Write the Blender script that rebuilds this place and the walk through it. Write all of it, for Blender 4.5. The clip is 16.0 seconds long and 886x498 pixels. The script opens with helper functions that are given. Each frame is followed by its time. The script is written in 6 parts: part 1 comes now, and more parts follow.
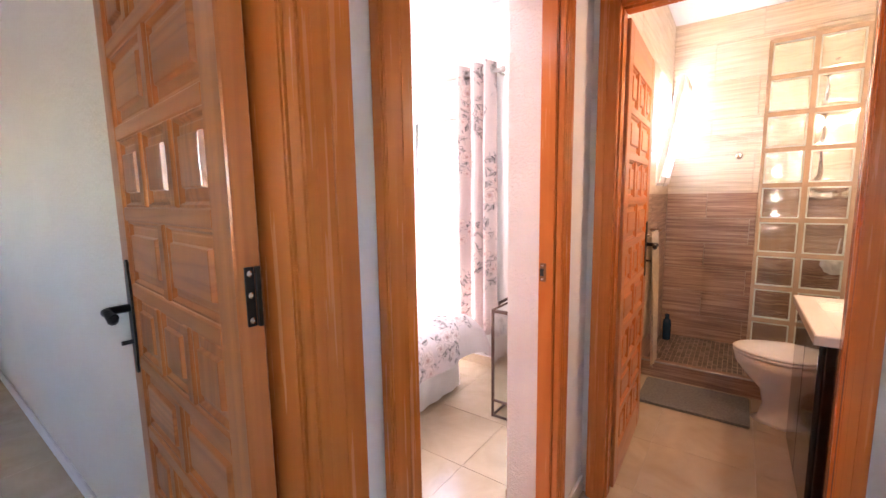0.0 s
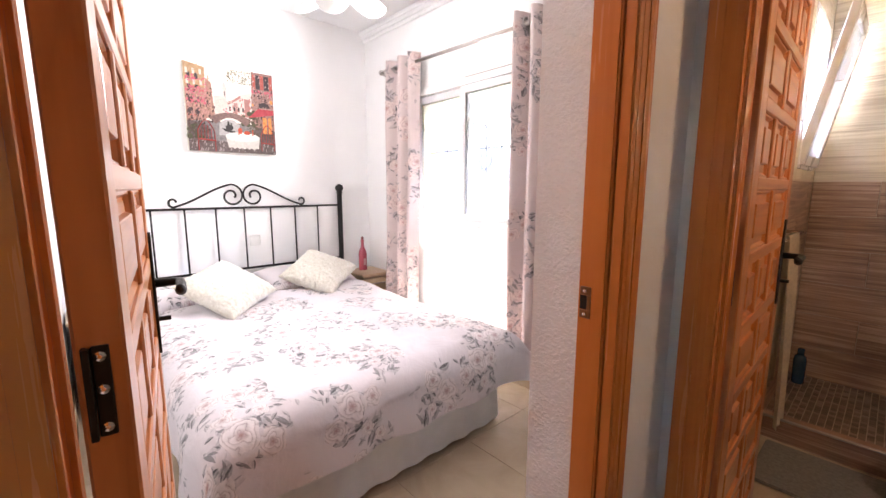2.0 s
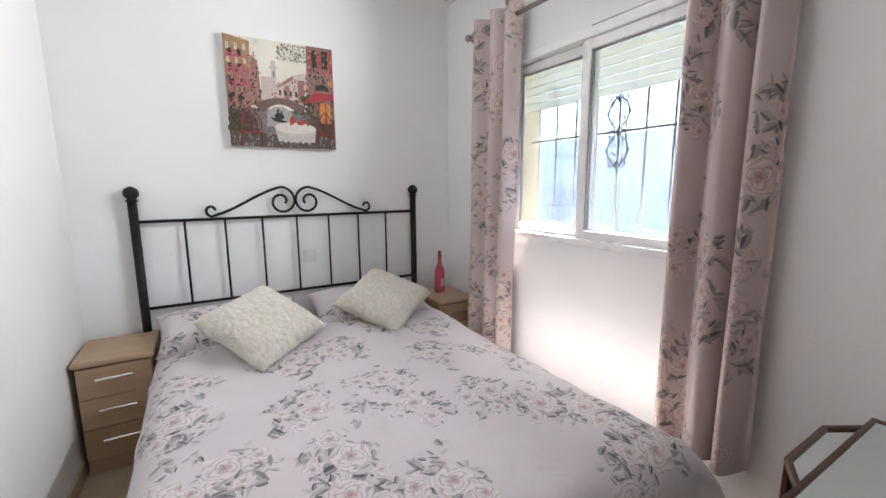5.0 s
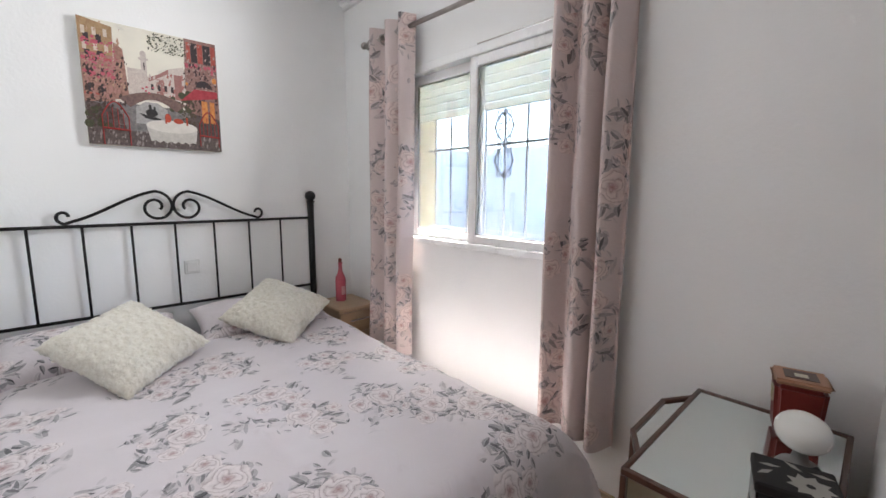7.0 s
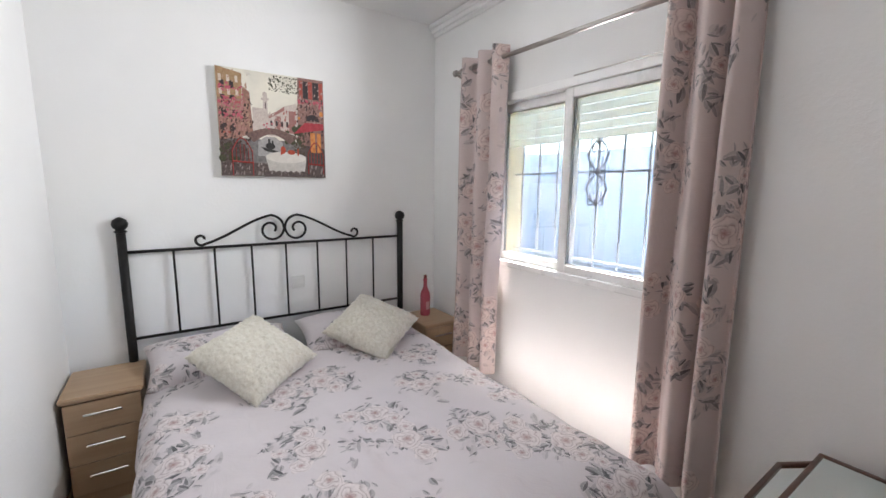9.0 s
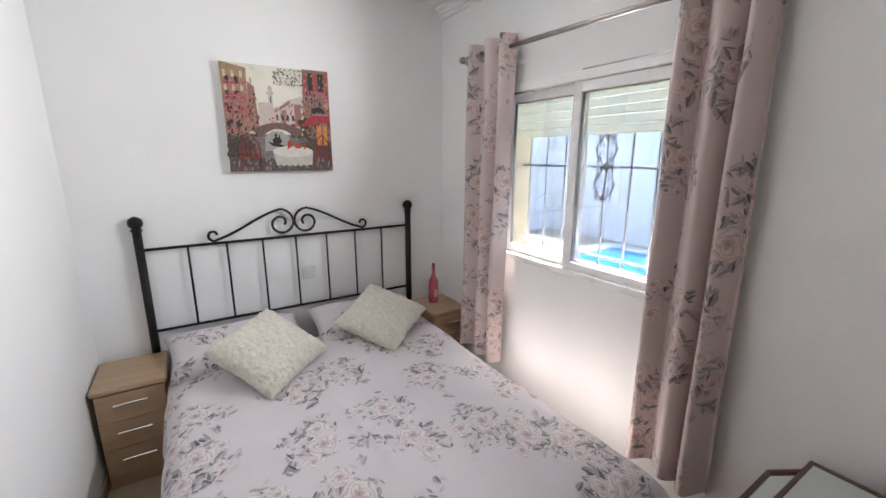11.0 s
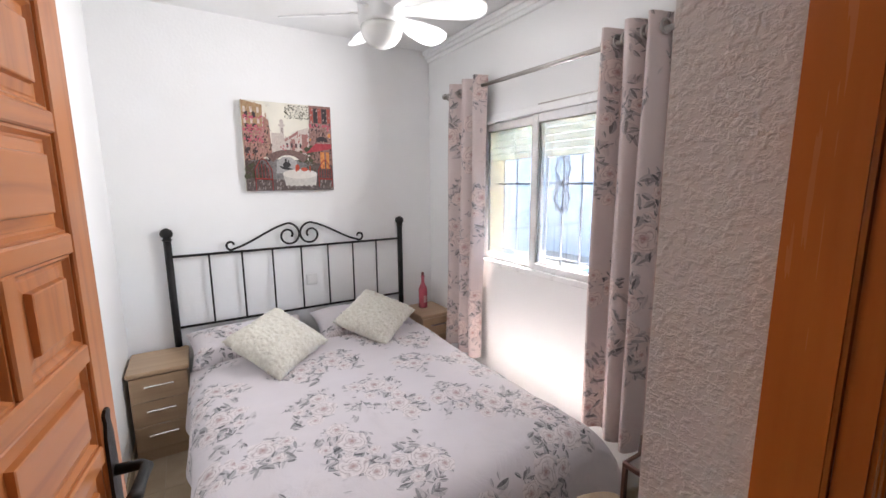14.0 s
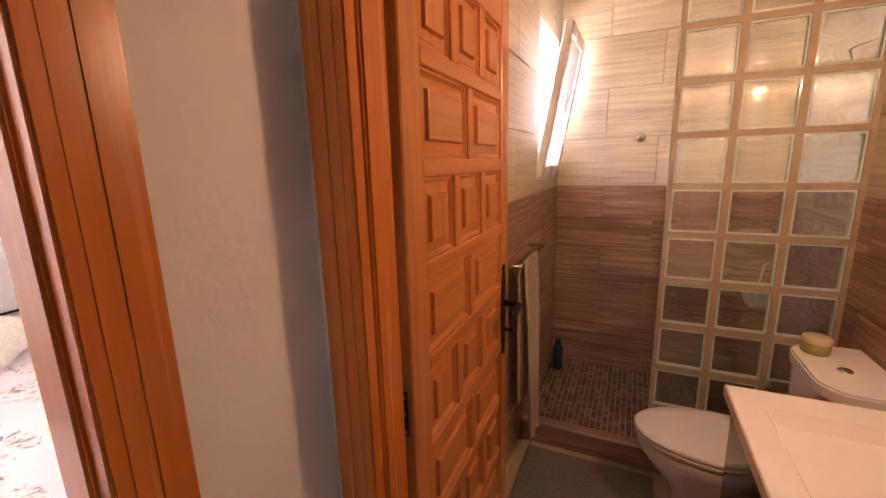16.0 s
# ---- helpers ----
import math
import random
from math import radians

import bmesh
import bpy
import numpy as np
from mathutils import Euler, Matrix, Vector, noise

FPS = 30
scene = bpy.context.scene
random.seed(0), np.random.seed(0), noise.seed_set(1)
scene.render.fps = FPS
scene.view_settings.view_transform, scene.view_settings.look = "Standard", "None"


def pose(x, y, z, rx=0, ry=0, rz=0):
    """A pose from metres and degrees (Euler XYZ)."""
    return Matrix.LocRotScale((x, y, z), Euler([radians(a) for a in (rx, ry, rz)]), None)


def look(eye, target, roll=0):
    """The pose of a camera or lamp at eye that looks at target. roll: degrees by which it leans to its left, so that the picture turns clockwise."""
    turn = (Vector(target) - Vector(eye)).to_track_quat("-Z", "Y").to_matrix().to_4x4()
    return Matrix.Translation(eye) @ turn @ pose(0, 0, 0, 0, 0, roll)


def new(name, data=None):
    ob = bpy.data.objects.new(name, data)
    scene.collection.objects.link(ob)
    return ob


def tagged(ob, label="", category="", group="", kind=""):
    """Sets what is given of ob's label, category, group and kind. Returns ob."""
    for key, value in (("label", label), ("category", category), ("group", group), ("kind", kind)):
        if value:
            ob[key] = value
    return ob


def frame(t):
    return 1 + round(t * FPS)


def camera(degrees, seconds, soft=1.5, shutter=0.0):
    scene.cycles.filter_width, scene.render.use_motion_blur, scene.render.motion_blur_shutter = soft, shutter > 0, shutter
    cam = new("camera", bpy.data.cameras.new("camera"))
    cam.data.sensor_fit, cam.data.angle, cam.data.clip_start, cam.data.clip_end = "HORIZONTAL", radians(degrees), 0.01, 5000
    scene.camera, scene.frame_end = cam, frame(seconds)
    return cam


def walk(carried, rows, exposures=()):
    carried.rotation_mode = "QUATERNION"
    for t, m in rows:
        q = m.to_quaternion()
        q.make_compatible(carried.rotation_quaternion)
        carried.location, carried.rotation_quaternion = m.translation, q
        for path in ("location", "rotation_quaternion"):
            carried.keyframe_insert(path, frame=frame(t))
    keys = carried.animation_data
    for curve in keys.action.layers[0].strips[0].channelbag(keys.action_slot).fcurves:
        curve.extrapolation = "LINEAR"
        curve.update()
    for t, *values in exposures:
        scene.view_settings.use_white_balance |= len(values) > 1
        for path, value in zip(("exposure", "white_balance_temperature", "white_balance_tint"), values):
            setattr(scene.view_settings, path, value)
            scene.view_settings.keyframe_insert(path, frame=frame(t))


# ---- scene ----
cam = camera(94.8, 16.0)
PATH = [
    (0, (0.096, 0.228, 1.333), (-1.07, 1.833, 1.083), -0.9),
    (0.5, (0.118, 0.324, 1.323), (-0.902, 2.024, 1.06), -0.5),
    (1, (0.115, 0.506, 1.324), (-1.014, 2.135, 1.054), -0.3),
    (1.5, (0.069, 0.66, 1.303), (-1.222, 2.16, 1.013), 0.2),
    (2, (-0.056, 0.851, 1.293), (-1.524, 2.176, 0.997), 0.1),
    (2.5, (-0.178, 0.976, 1.289), (-1.8, 2.106, 0.986), 0.2),
    (3, (-0.319, 1.11, 1.298), (-2.048, 2.066, 0.988), 0.1),
    (3.2, (-0.39, 1.169, 1.294), (-2.151, 2.067, 0.992), -0.3),
    (5.3, (-0.768, 1.321, 1.328), (-2.431, 2.385, 1.013), -0.3),
    (5.5, (-0.767, 1.33, 1.323), (-2.386, 2.462, 1.016), -0.1),
    (6, (-0.746, 1.359, 1.325), (-2.26, 2.63, 1.023), 0.2),
    (6.5, (-0.72, 1.369, 1.323), (-2.168, 2.718, 1.031), 0.4),
    (7, (-0.693, 1.367, 1.323), (-2.145, 2.714, 1.047), 0.4),
    (7.5, (-0.642, 1.345, 1.333), (-2.158, 2.623, 1.068), 0.4),
    (8, (-0.598, 1.309, 1.355), (-2.186, 2.498, 1.097), 0.6),
    (8.5, (-0.649, 1.264, 1.423), (-2.279, 2.393, 1.16), 0.5),
    (9, (-0.74, 1.23, 1.49), (-2.385, 2.329, 1.196), 0.6),
    (9.2, (-0.795, 1.226, 1.488), (-2.433, 2.338, 1.203), 1.0),
    (11.3, (-0.718, 1.263, 1.652), (-2.372, 2.29, 1.196), 0.0),
    (11.5, (-0.717, 1.252, 1.62), (-2.362, 2.308, 1.196), 0.2),
    (12, (-0.639, 1.266, 1.626), (-2.3, 2.311, 1.24), -0.1),
    (12.5, (-0.563, 1.259, 1.644), (-2.253, 2.275, 1.31), -0.4),
    (13, (-0.501, 1.203, 1.637), (-2.208, 2.199, 1.335), -0.5),
    (13.5, (-0.415, 1.155, 1.608), (-2.124, 2.15, 1.306), -0.5),
    (14, (-0.327, 1.14, 1.591), (-2.004, 2.182, 1.274), -0.4),
    (14.5, (-0.189, 1.209, 1.569), (-1.787, 2.362, 1.227), -0.5),
    (15, (-0.044, 1.291, 1.553), (-1.483, 2.629, 1.18), -0.6),
    (15.5, (0.04, 1.364, 1.514), (-1.129, 2.94, 1.126), -1.0),
    (16, (0.05, 1.463, 1.507), (-0.78, 3.236, 1.093), -1.5),
]
EXPO = [(0, 7.05, 7100, 28), (1.0, 6.6, 7000, 24), (2.0, 6.0, 7000, 18), (3.0, 5.62, 6800, 14), (5.3, 4.78, 6620, 9), (9.0, 4.76, 6650, 9), (11.5, 4.62, 6700, 10), (12.5, 4.70, 6720, 10), (14.0, 4.97, 6700, 12), (14.5, 4.92, 6700, 12), (15.0, 5.22, 7000, 18), (15.5, 5.75, 7500, 22), (16.0, 5.95, 8800, 36)]
walk(cam, [(t, look(eye, target, roll)) for t, eye, target, roll in PATH], EXPO)

# ---- daylight ----
SUN_UP, SUN_TURN = 68.5, -8.0
world = bpy.data.worlds.new("sky")
scene.world = world
world.use_nodes = True
wn = world.node_tree.nodes
sky = wn.new("ShaderNodeTexSky")
sky.sky_type, sky.sun_disc = "NISHITA", False
sky.sun_elevation, sky.sun_rotation = radians(SUN_UP), radians(SUN_TURN)
world.node_tree.links.new(sky.outputs[0], wn["Background"].inputs[0])
wn["Background"].inputs[1].default_value = 0.15
sun = new("sun", bpy.data.lights.new("sun", "SUN"))
sun.data.energy, sun.data.angle, sun.data.color = 1.78, radians(0.6), (1.0, 0.96, 0.91)
sun.matrix_world = look((0, 0, 0), (-math.sin(radians(SUN_TURN)) * math.cos(radians(SUN_UP)), -math.cos(radians(SUN_TURN)) * math.cos(radians(SUN_UP)), -math.sin(radians(SUN_UP))))

# area lamp added at the bedroom window's head, in place of the sky's light
sky_fill = new("window_sky_fill", bpy.data.lights.new("window_sky_fill", "AREA"))
sky_fill.data.shape, sky_fill.data.size, sky_fill.data.size_y = "RECTANGLE", 0.56, 0.028
sky_fill.data.spread = radians(138)
sky_fill.data.energy, sky_fill.data.color = 0.82, (0.95, 0.97, 1.0)
sky_fill.matrix_world = look((-2.10, 2.908, 2.018), (-2.09, 1.908, 2.07))


# ---- materials ----
class Mat:
    """A small wrapper that builds node materials."""

    def __init__(self, name, rough=0.5, metal=0.0, spec=0.5):
        self.m = bpy.data.materials.new(name)
        self.m.use_nodes = True
        self.t = self.m.node_tree
        self.b = self.t.nodes["Principled BSDF"]
        self.b.inputs["Roughness"].default_value = rough
        self.b.inputs["Metallic"].default_value = metal
        self.b.inputs["Specular IOR Level"].default_value = spec

    def n(self, kind, **values):
        node = self.t.nodes.new("ShaderNode" + kind)
        for key, v in values.items():
            if key in ("operation", "data_type", "blend_type", "feature", "wave_type", "bands_direction", "rings_direction", "noise_dimensions", "voronoi_dimensions", "vector_type"):
                pass
            else:
                node.inputs[key].default_value = v
        return node

    def link(self, a, b):
        self.t.links.new(a, b)

    def coord(self, kind="Object", scale=(1, 1, 1), rot=(0, 0, 0), spin=False):
        c, mp = self.n("TexCoord"), self.n("Mapping")
        mp.inputs["Scale"].default_value = scale
        mp.inputs["Rotation"].default_value = rot
        self.link(c.outputs[kind], mp.inputs["Vector"])
        if spin:
            info = self.n("ObjectInfo")
            mul = self.math("MULTIPLY", info.outputs["Random"], 37.0)
            self.link(mul, mp.inputs["Location"])
        return mp.outputs["Vector"]

    def math(self, op, a, b=0.0, c=0.0, clamp=False):
        node = self.t.nodes.new("ShaderNodeMath")
        node.operation, node.use_clamp = op, clamp
        for i, v in enumerate((a, b, c)):
            if isinstance(v, (int, float)):
                node.inputs[i].default_value = v
            else:
                self.link(v, node.inputs[i])
        return node.outputs[0]

    def noise(self, vec, scale, detail=4.0, rough=0.55, distort=0.0):
        node = self.n("TexNoise", Scale=scale, Detail=detail, Roughness=rough, Distortion=distort)
        self.link(vec, node.inputs["Vector"])
        return node.outputs["Fac"]

    def ramp(self, fac, stops):
        node = self.t.nodes.new("ShaderNodeValToRGB")
        el = node.color_ramp.elements
        while len(el) < len(stops):
            el.new(0.5)
        for e, (p, c) in zip(el, stops):
            e.position = p
            e.color = (*c, 1) if len(c) == 3 else c
        self.link(fac, node.inputs[0])
        return node.outputs[0]

    def mix(self, fac, a, b, blend="MIX"):
        node = self.t.nodes.new("ShaderNodeMix")
        node.data_type, node.blend_type = "RGBA", blend
        for sock, v in ((node.inputs[0], fac), (node.inputs[6], a), (node.inputs[7], b)):
            if isinstance(v, (int, float)):
                sock.default_value = v
            elif isinstance(v, tuple):
                sock.default_value = (*v, 1)
            else:
                self.link(v, sock)
        return node.outputs[2]

    def color(self, c):
        if isinstance(c, tuple):
            self.b.inputs["Base Color"].default_value = (*c, 1)
        else:
            self.link(c, self.b.inputs["Base Color"])

    def bump(self, height, strength, distance):
        node = self.n("Bump", Strength=strength, Distance=distance)
        self.link(height, node.inputs["Height"])
        self.link(node.outputs[0], self.b.inputs["Normal"])

    def rough(self, sock):
        self.link(sock, self.b.inputs["Roughness"])


def plain(name, colour, rough=0.5, metal=0.0, vary=0.12, scale=14.0, bump=0.05):
    """Paint, plastic or metal with slight cloudy variation."""
    k = Mat(name, rough, metal)
    v = k.coord()
    f = k.noise(v, scale)
    lo, hi = tuple(x * (1 - vary) for x in colour), tuple(min(1, x * (1 + vary)) for x in colour)
    k.color(k.ramp(f, [(0.3, lo), (0.7, hi)]))
    g = k.noise(v, scale * 18, 3)
    k.rough(k.math("MULTIPLY_ADD", f, 0.16, max(0.02, rough - 0.08)))
    if bump:
        k.bump(g, bump, 0.002)
    return k.m


def plaster(name, colour, grain=55.0, depth=0.0035, strength=0.55):
    k = Mat(name, 0.75)
    v = k.coord()
    big = k.noise(v, 1.7, 3)
    c = k.ramp(big, [(0.3, tuple(x * 0.955 for x in colour)), (0.7, colour)])
    spots = k.noise(v, 9, 5, 0.7)
    c = k.mix(k.math("MULTIPLY", k.ramp(spots, [(0.62, (0, 0, 0)), (0.78, (1, 1, 1))]), 0.10), c, tuple(x * 0.8 for x in colour))
    k.color(c)
    h = k.math("MULTIPLY_ADD", k.ramp(k.noise(v, grain, 3, 0.5, 0.3), [(0.42, (0, 0, 0)), (0.66, (1, 1, 1))]), 0.8, k.math("MULTIPLY", k.noise(v, grain * 4, 2), 0.25))
    k.bump(h, strength, depth)
    return k.m


def wood(name, dark, light, rough=0.28, axis=2, ring=9.0, spin=True, coat=0.42, figure=0.34):
    """Varnished wood whose grain runs along one axis."""
    k = Mat(name, rough)
    s = [14.0, 14.0, 14.0]
    s[axis] = 0.9
    v = k.coord("Object", tuple(s), spin=spin)
    warp = k.noise(v, 0.45, 3, 0.5, 0.6)
    rings = k.math("FRACT", k.math("MULTIPLY", warp, ring))
    rings = k.math("ABSOLUTE", k.math("MULTIPLY_ADD", rings, 2.0, -1.0))
    s2 = [60.0, 60.0, 60.0]
    s2[axis] = 2.0
    fibre = k.noise(k.coord("Object", tuple(s2), spin=spin), 1.0, 4, 0.6)
    f = k.math("MULTIPLY_ADD", rings, figure, k.math("MULTIPLY", fibre, 0.72))
    c = k.ramp(f, [(0.05, dark), (0.45, tuple((a + 2 * b) / 3 for a, b in zip(dark, light))), (0.8, light)])
    big = k.noise(k.coord("Object", (2, 2, 2), spin=spin), 1.2, 2)
    c = k.mix(k.math("MULTIPLY", big, 0.35), c, tuple(x * 0.72 for x in light))
    k.color(c)
    k.bump(f, 0.12, 0.0015)
    k.rough(k.math("MULTIPLY_ADD", fibre, 0.15, rough - 0.06))
    k.b.inputs["Coat Weight"].default_value = coat
    k.b.inputs["Coat Roughness"].default_value = 0.12
    return k.m


BOUQUET = 3.1      # bouquets per metre of cloth


def floral(name, ground, scale=1.0, leafs=((0.13, 0.13, 0.14), (0.40, 0.38, 0.39)), roses=((0.42, 0.31, 0.30), (0.70, 0.61, 0.60)), cover=0.42, sheen=0.2):
    """Printed cotton: sprays of small grey leaves round pale roses."""
    k = Mat(name, 0.82, 0.0, 0.25)
    c0, mp = k.n("TexCoord"), k.n("Mapping")
    mp.inputs["Scale"].default_value = (scale, scale, scale)
    k.link(c0.outputs["UV"], mp.inputs["Vector"])
    v = mp.outputs["Vector"]

    def vec(op, a, b):
        node = k.t.nodes.new("ShaderNodeVectorMath")
        node.operation = op
        k.link(a, node.inputs[0])
        k.link(b, node.inputs[1])
        return node.outputs[0]

    def cells(p, sc, rand=0.9):
        node = k.n("TexVoronoi", Scale=sc, Randomness=rand)
        node.voronoi_dimensions = "2D"
        k.link(p, node.inputs["Vector"])
        return node

    def density(p):
        """How thick the sprays grow at a point of the cloth: full near a bouquet's heart, ragged at its rim."""
        near = k.math("SUBTRACT", 1.0, k.math("MULTIPLY", cells(p, BOUQUET, 0.9).outputs["Distance"], 1.45))
        return k.math("ADD", near, k.math("MULTIPLY_ADD", k.noise(p, 7.0, 3, 0.6), 2.3, -1.15))

    def local(node, lobe=0.0):
        """Place within a cell, turned by a random angle, and the cell's random tones."""
        sep = k.n("SeparateColor")
        k.link(node.outputs["Color"], sep.inputs[0])
        rot = k.t.nodes.new("ShaderNodeVectorRotate")
        rot.rotation_type = "Z_AXIS"
        k.link(vec("SUBTRACT", v, node.outputs["Position"]), rot.inputs["Vector"])
        k.link(k.math("MULTIPLY", sep.outputs[0], 6.283), rot.inputs["Angle"])
        xyz = k.n("SeparateXYZ")
        k.link(rot.outputs[0], xyz.inputs[0])
        return xyz.outputs[0], xyz.outputs[1], sep

    base = k.ramp(k.noise(v, 3.0, 2), [(0.3, tuple(x * 0.95 for x in ground)), (0.7, ground)])
    col = base
    # faint watercolour shading behind the sprays
    wash = k.ramp(k.math("ADD", density(v), k.math("MULTIPLY_ADD", k.noise(v, 28.0, 4, 0.7), 0.8, -0.4)), [(0.40, (0, 0, 0)), (0.85, (1, 1, 1))])
    col = k.mix(k.math("MULTIPLY", wash, 0.22), col, roses[0])
    # pointed leaves with a light midrib, one half darker
    for sc, length, wide, keep in ((31.0, 0.019, 0.0074, -0.06), (15.0, 0.037, 0.0150, 0.02), (22.0, 0.027, 0.0118, 0.06)):
        node = cells(v, sc, 0.95)
        x, y, sep = local(node)
        f = k.math("MULTIPLY", x, 1.0 / length)
        span = k.math("SUBTRACT", wide, k.math("MULTIPLY", k.math("MULTIPLY", f, f), wide))
        bend = k.math("ADD", y, k.math("MULTIPLY", k.math("MULTIPLY", x, x), 6.0))
        gap = k.math("SUBTRACT", span, k.math("ABSOLUTE", bend))
        inside = k.math("MULTIPLY", gap, 1500.0, clamp=True)
        grows = k.math("MULTIPLY", k.math("SUBTRACT", density(node.outputs["Position"]), cover + keep), 12.0, clamp=True)
        on = k.math("MULTIPLY", inside, grows)
        rib = k.math("SUBTRACT", 1.0, k.math("MULTIPLY", k.math("ABSOLUTE", bend), 900.0), clamp=True)
        half = k.math("MULTIPLY_ADD", k.math("GREATER_THAN", bend, 0.0), 0.38, k.math("MULTIPLY", sep.outputs[1], 0.50))
        half = k.math("ADD", half, k.math("MULTIPLY_ADD", k.noise(v, 110.0, 2), 0.5, -0.25))
        half = k.math("ADD", half, k.math("MULTIPLY", rib, 0.35))
        tone = k.ramp(half, [(0.05, leafs[0]), (0.48, leafs[1]), (0.95, tuple(min(1, q * 1.10) for q in ground))])
        col = k.mix(k.math("MULTIPLY", on, k.math("MULTIPLY_ADD", sep.outputs[2], 0.25, 0.75)), col, tone)
    # bouquets of open roses: ragged whorls of pale petals with thin darker edges
    node = cells(v, BOUQUET, 0.9)
    x, y, sep = local(node)
    for cx, cy, size in ((0.090, -0.040, 0.040), (-0.082, 0.030, 0.047), (-0.02, -0.082, 0.030), (0.020, 0.022, 0.062)):
        dx, dy = k.math("ADD", x, -cx), k.math("ADD", y, -cy)
        d = k.math("SQRT", k.math("ADD", k.math("MULTIPLY", dx, dx), k.math("MULTIPLY", dy, dy)))
        turn = k.math("ARCTAN2", dy, dx)
        grain = k.noise(v, 38.0, 3, 0.6)
        rim = k.math("ADD", k.math("MULTIPLY_ADD", k.math("SINE", k.math("MULTIPLY", turn, 5.0)), 0.09 * size, 0.80 * size), k.math("MULTIPLY", grain, 0.4 * size))
        inside = k.math("MULTIPLY", k.math("SUBTRACT", rim, d), 450.0, clamp=True)
        swirl = k.math("SINE", k.math("ADD", k.math("MULTIPLY", turn, 3.0), k.math("MULTIPLY", d, 5.0 / size)))
        whorl = k.math("ADD", k.math("MULTIPLY", d, 2.9 / size), k.math("MULTIPLY", swirl, 0.42))
        petal = k.math("FRACT", k.math("ADD", whorl, k.math("MULTIPLY", grain, 1.3)))
        mid = tuple((2 * q + p) / 3 for q, p in zip(roses[1], roses[0]))
        tone = k.ramp(petal, [(0.0, roses[0]), (0.10, mid), (0.30, roses[1]), (0.75, tuple(min(1, q * 1.12) for q in roses[1])), (1.0, mid)])
        heart = k.math("SUBTRACT", 1.0, k.math("MULTIPLY", d, 2.6 / size), clamp=True)
        tone = k.mix(k.math("MULTIPLY", heart, 0.85), tone, tuple(q * p for q, p in zip(roses[0], (0.95, 0.55, 0.55))))
        col = k.mix(k.math("MULTIPLY", inside, 0.88), col, tone)
    k.color(col)
    weave = k.noise(v, 420.0, 2)
    rumple = k.noise(v, 7.0, 5, 0.62, 0.9)
    k.bump(k.math("MULTIPLY_ADD", weave, 0.03, rumple), 0.55, 0.012)
    k.b.inputs["Sheen Weight"].default_value = sheen
    return k.m


WHITE = plaster("white_wall_paint", (0.89, 0.89, 0.89), 60.0, 0.002, 0.18)
WHITE_ROUGH = plaster("white_rough_plaster", (0.78, 0.77, 0.76), 105.0, 0.004, 0.6)
HALL_PAINT = plaster("pale_hall_paint", (0.74, 0.73, 0.72), 30.0, 0.003, 0.25)
CEILING = plaster("ceiling_paint", (0.89, 0.89, 0.89), 30.0, 0.001, 0.2)
CREAM = plaster("cream_wall_paint", (0.74, 0.71, 0.62), 60.0, 0.003, 0.4)
PINE = wood("varnished_pine_frame", (0.49, 0.128, 0.024), (0.62, 0.188, 0.040), 0.24)
PINE_DOOR = wood("varnished_pine_door", (0.30, 0.082, 0.022), (0.57, 0.205, 0.063), 0.30, coat=0.25, figure=0.6)
PINE_DOOR_FLAT = wood("varnished_pine_rail", (0.30, 0.082, 0.022), (0.57, 0.205, 0.063), 0.30, axis=0, coat=0.25, figure=0.8)
BEECH = wood("pale_beech_laminate", (0.37, 0.24, 0.145), (0.51, 0.355, 0.225), 0.4, axis=1, ring=5.0, coat=0.1)
BEECH_UP = wood("pale_beech_front", (0.37, 0.24, 0.145), (0.49, 0.345, 0.22), 0.4, axis=0, ring=5.0, coat=0.1)
DARKWOOD = wood("dark_brown_edge", (0.035, 0.014, 0.009), (0.10, 0.04, 0.026), 0.35)
IRON = plain("black_iron", (0.014, 0.013, 0.013), 0.42, 0.5, 0.3, 40, 0.2)
GRILLE = plain("grey_window_iron", (0.72, 0.72, 0.73), 0.5, 0.0)
ORNAMENT = plain("dark_grey_scroll_iron", (0.16, 0.16, 0.17), 0.5, 0.2)
BRONZE = plain("bronze_plate", (0.20, 0.10, 0.05), 0.35, 0.8, 0.2, 30, 0.1)
CHROME = plain("chrome", (0.8, 0.8, 0.8), 0.12, 1.0, 0.05, 8, 0)
STEEL = plain("brushed_rod_metal", (0.42, 0.39, 0.37), 0.32, 1.0, 0.1, 20, 0.05)
PVC = plain("white_window_frame", (0.88, 0.88, 0.88), 0.28, 0.0, 0.03, 6, 0)
PLASTIC = plain("white_plastic", (0.76, 0.76, 0.75), 0.35, 0.0, 0.03)
FANWHITE = plain("white_fan_paint", (0.82, 0.83, 0.83), 0.3, 0.0, 0.03)


def translucent(name, colour, share):
    """A thin sheet that lets part of the daylight through."""
    k = Mat(name, 0.6)
    c = k.ramp(k.noise(k.coord(), 6.0), [(0.3, tuple(x * 0.94 for x in colour)), (0.7, colour)])
    k.color(c)
    tr, mx = k.n("BsdfTranslucent"), k.n("MixShader")
    k.link(c, tr.inputs["Color"])
    mx.inputs[0].default_value = share
    k.link(k.b.outputs[0], mx.inputs[1])
    k.link(tr.outputs[0], mx.inputs[2])
    k.link(mx.outputs[0], k.t.nodes["Material Output"].inputs["Surface"])
    return k.m


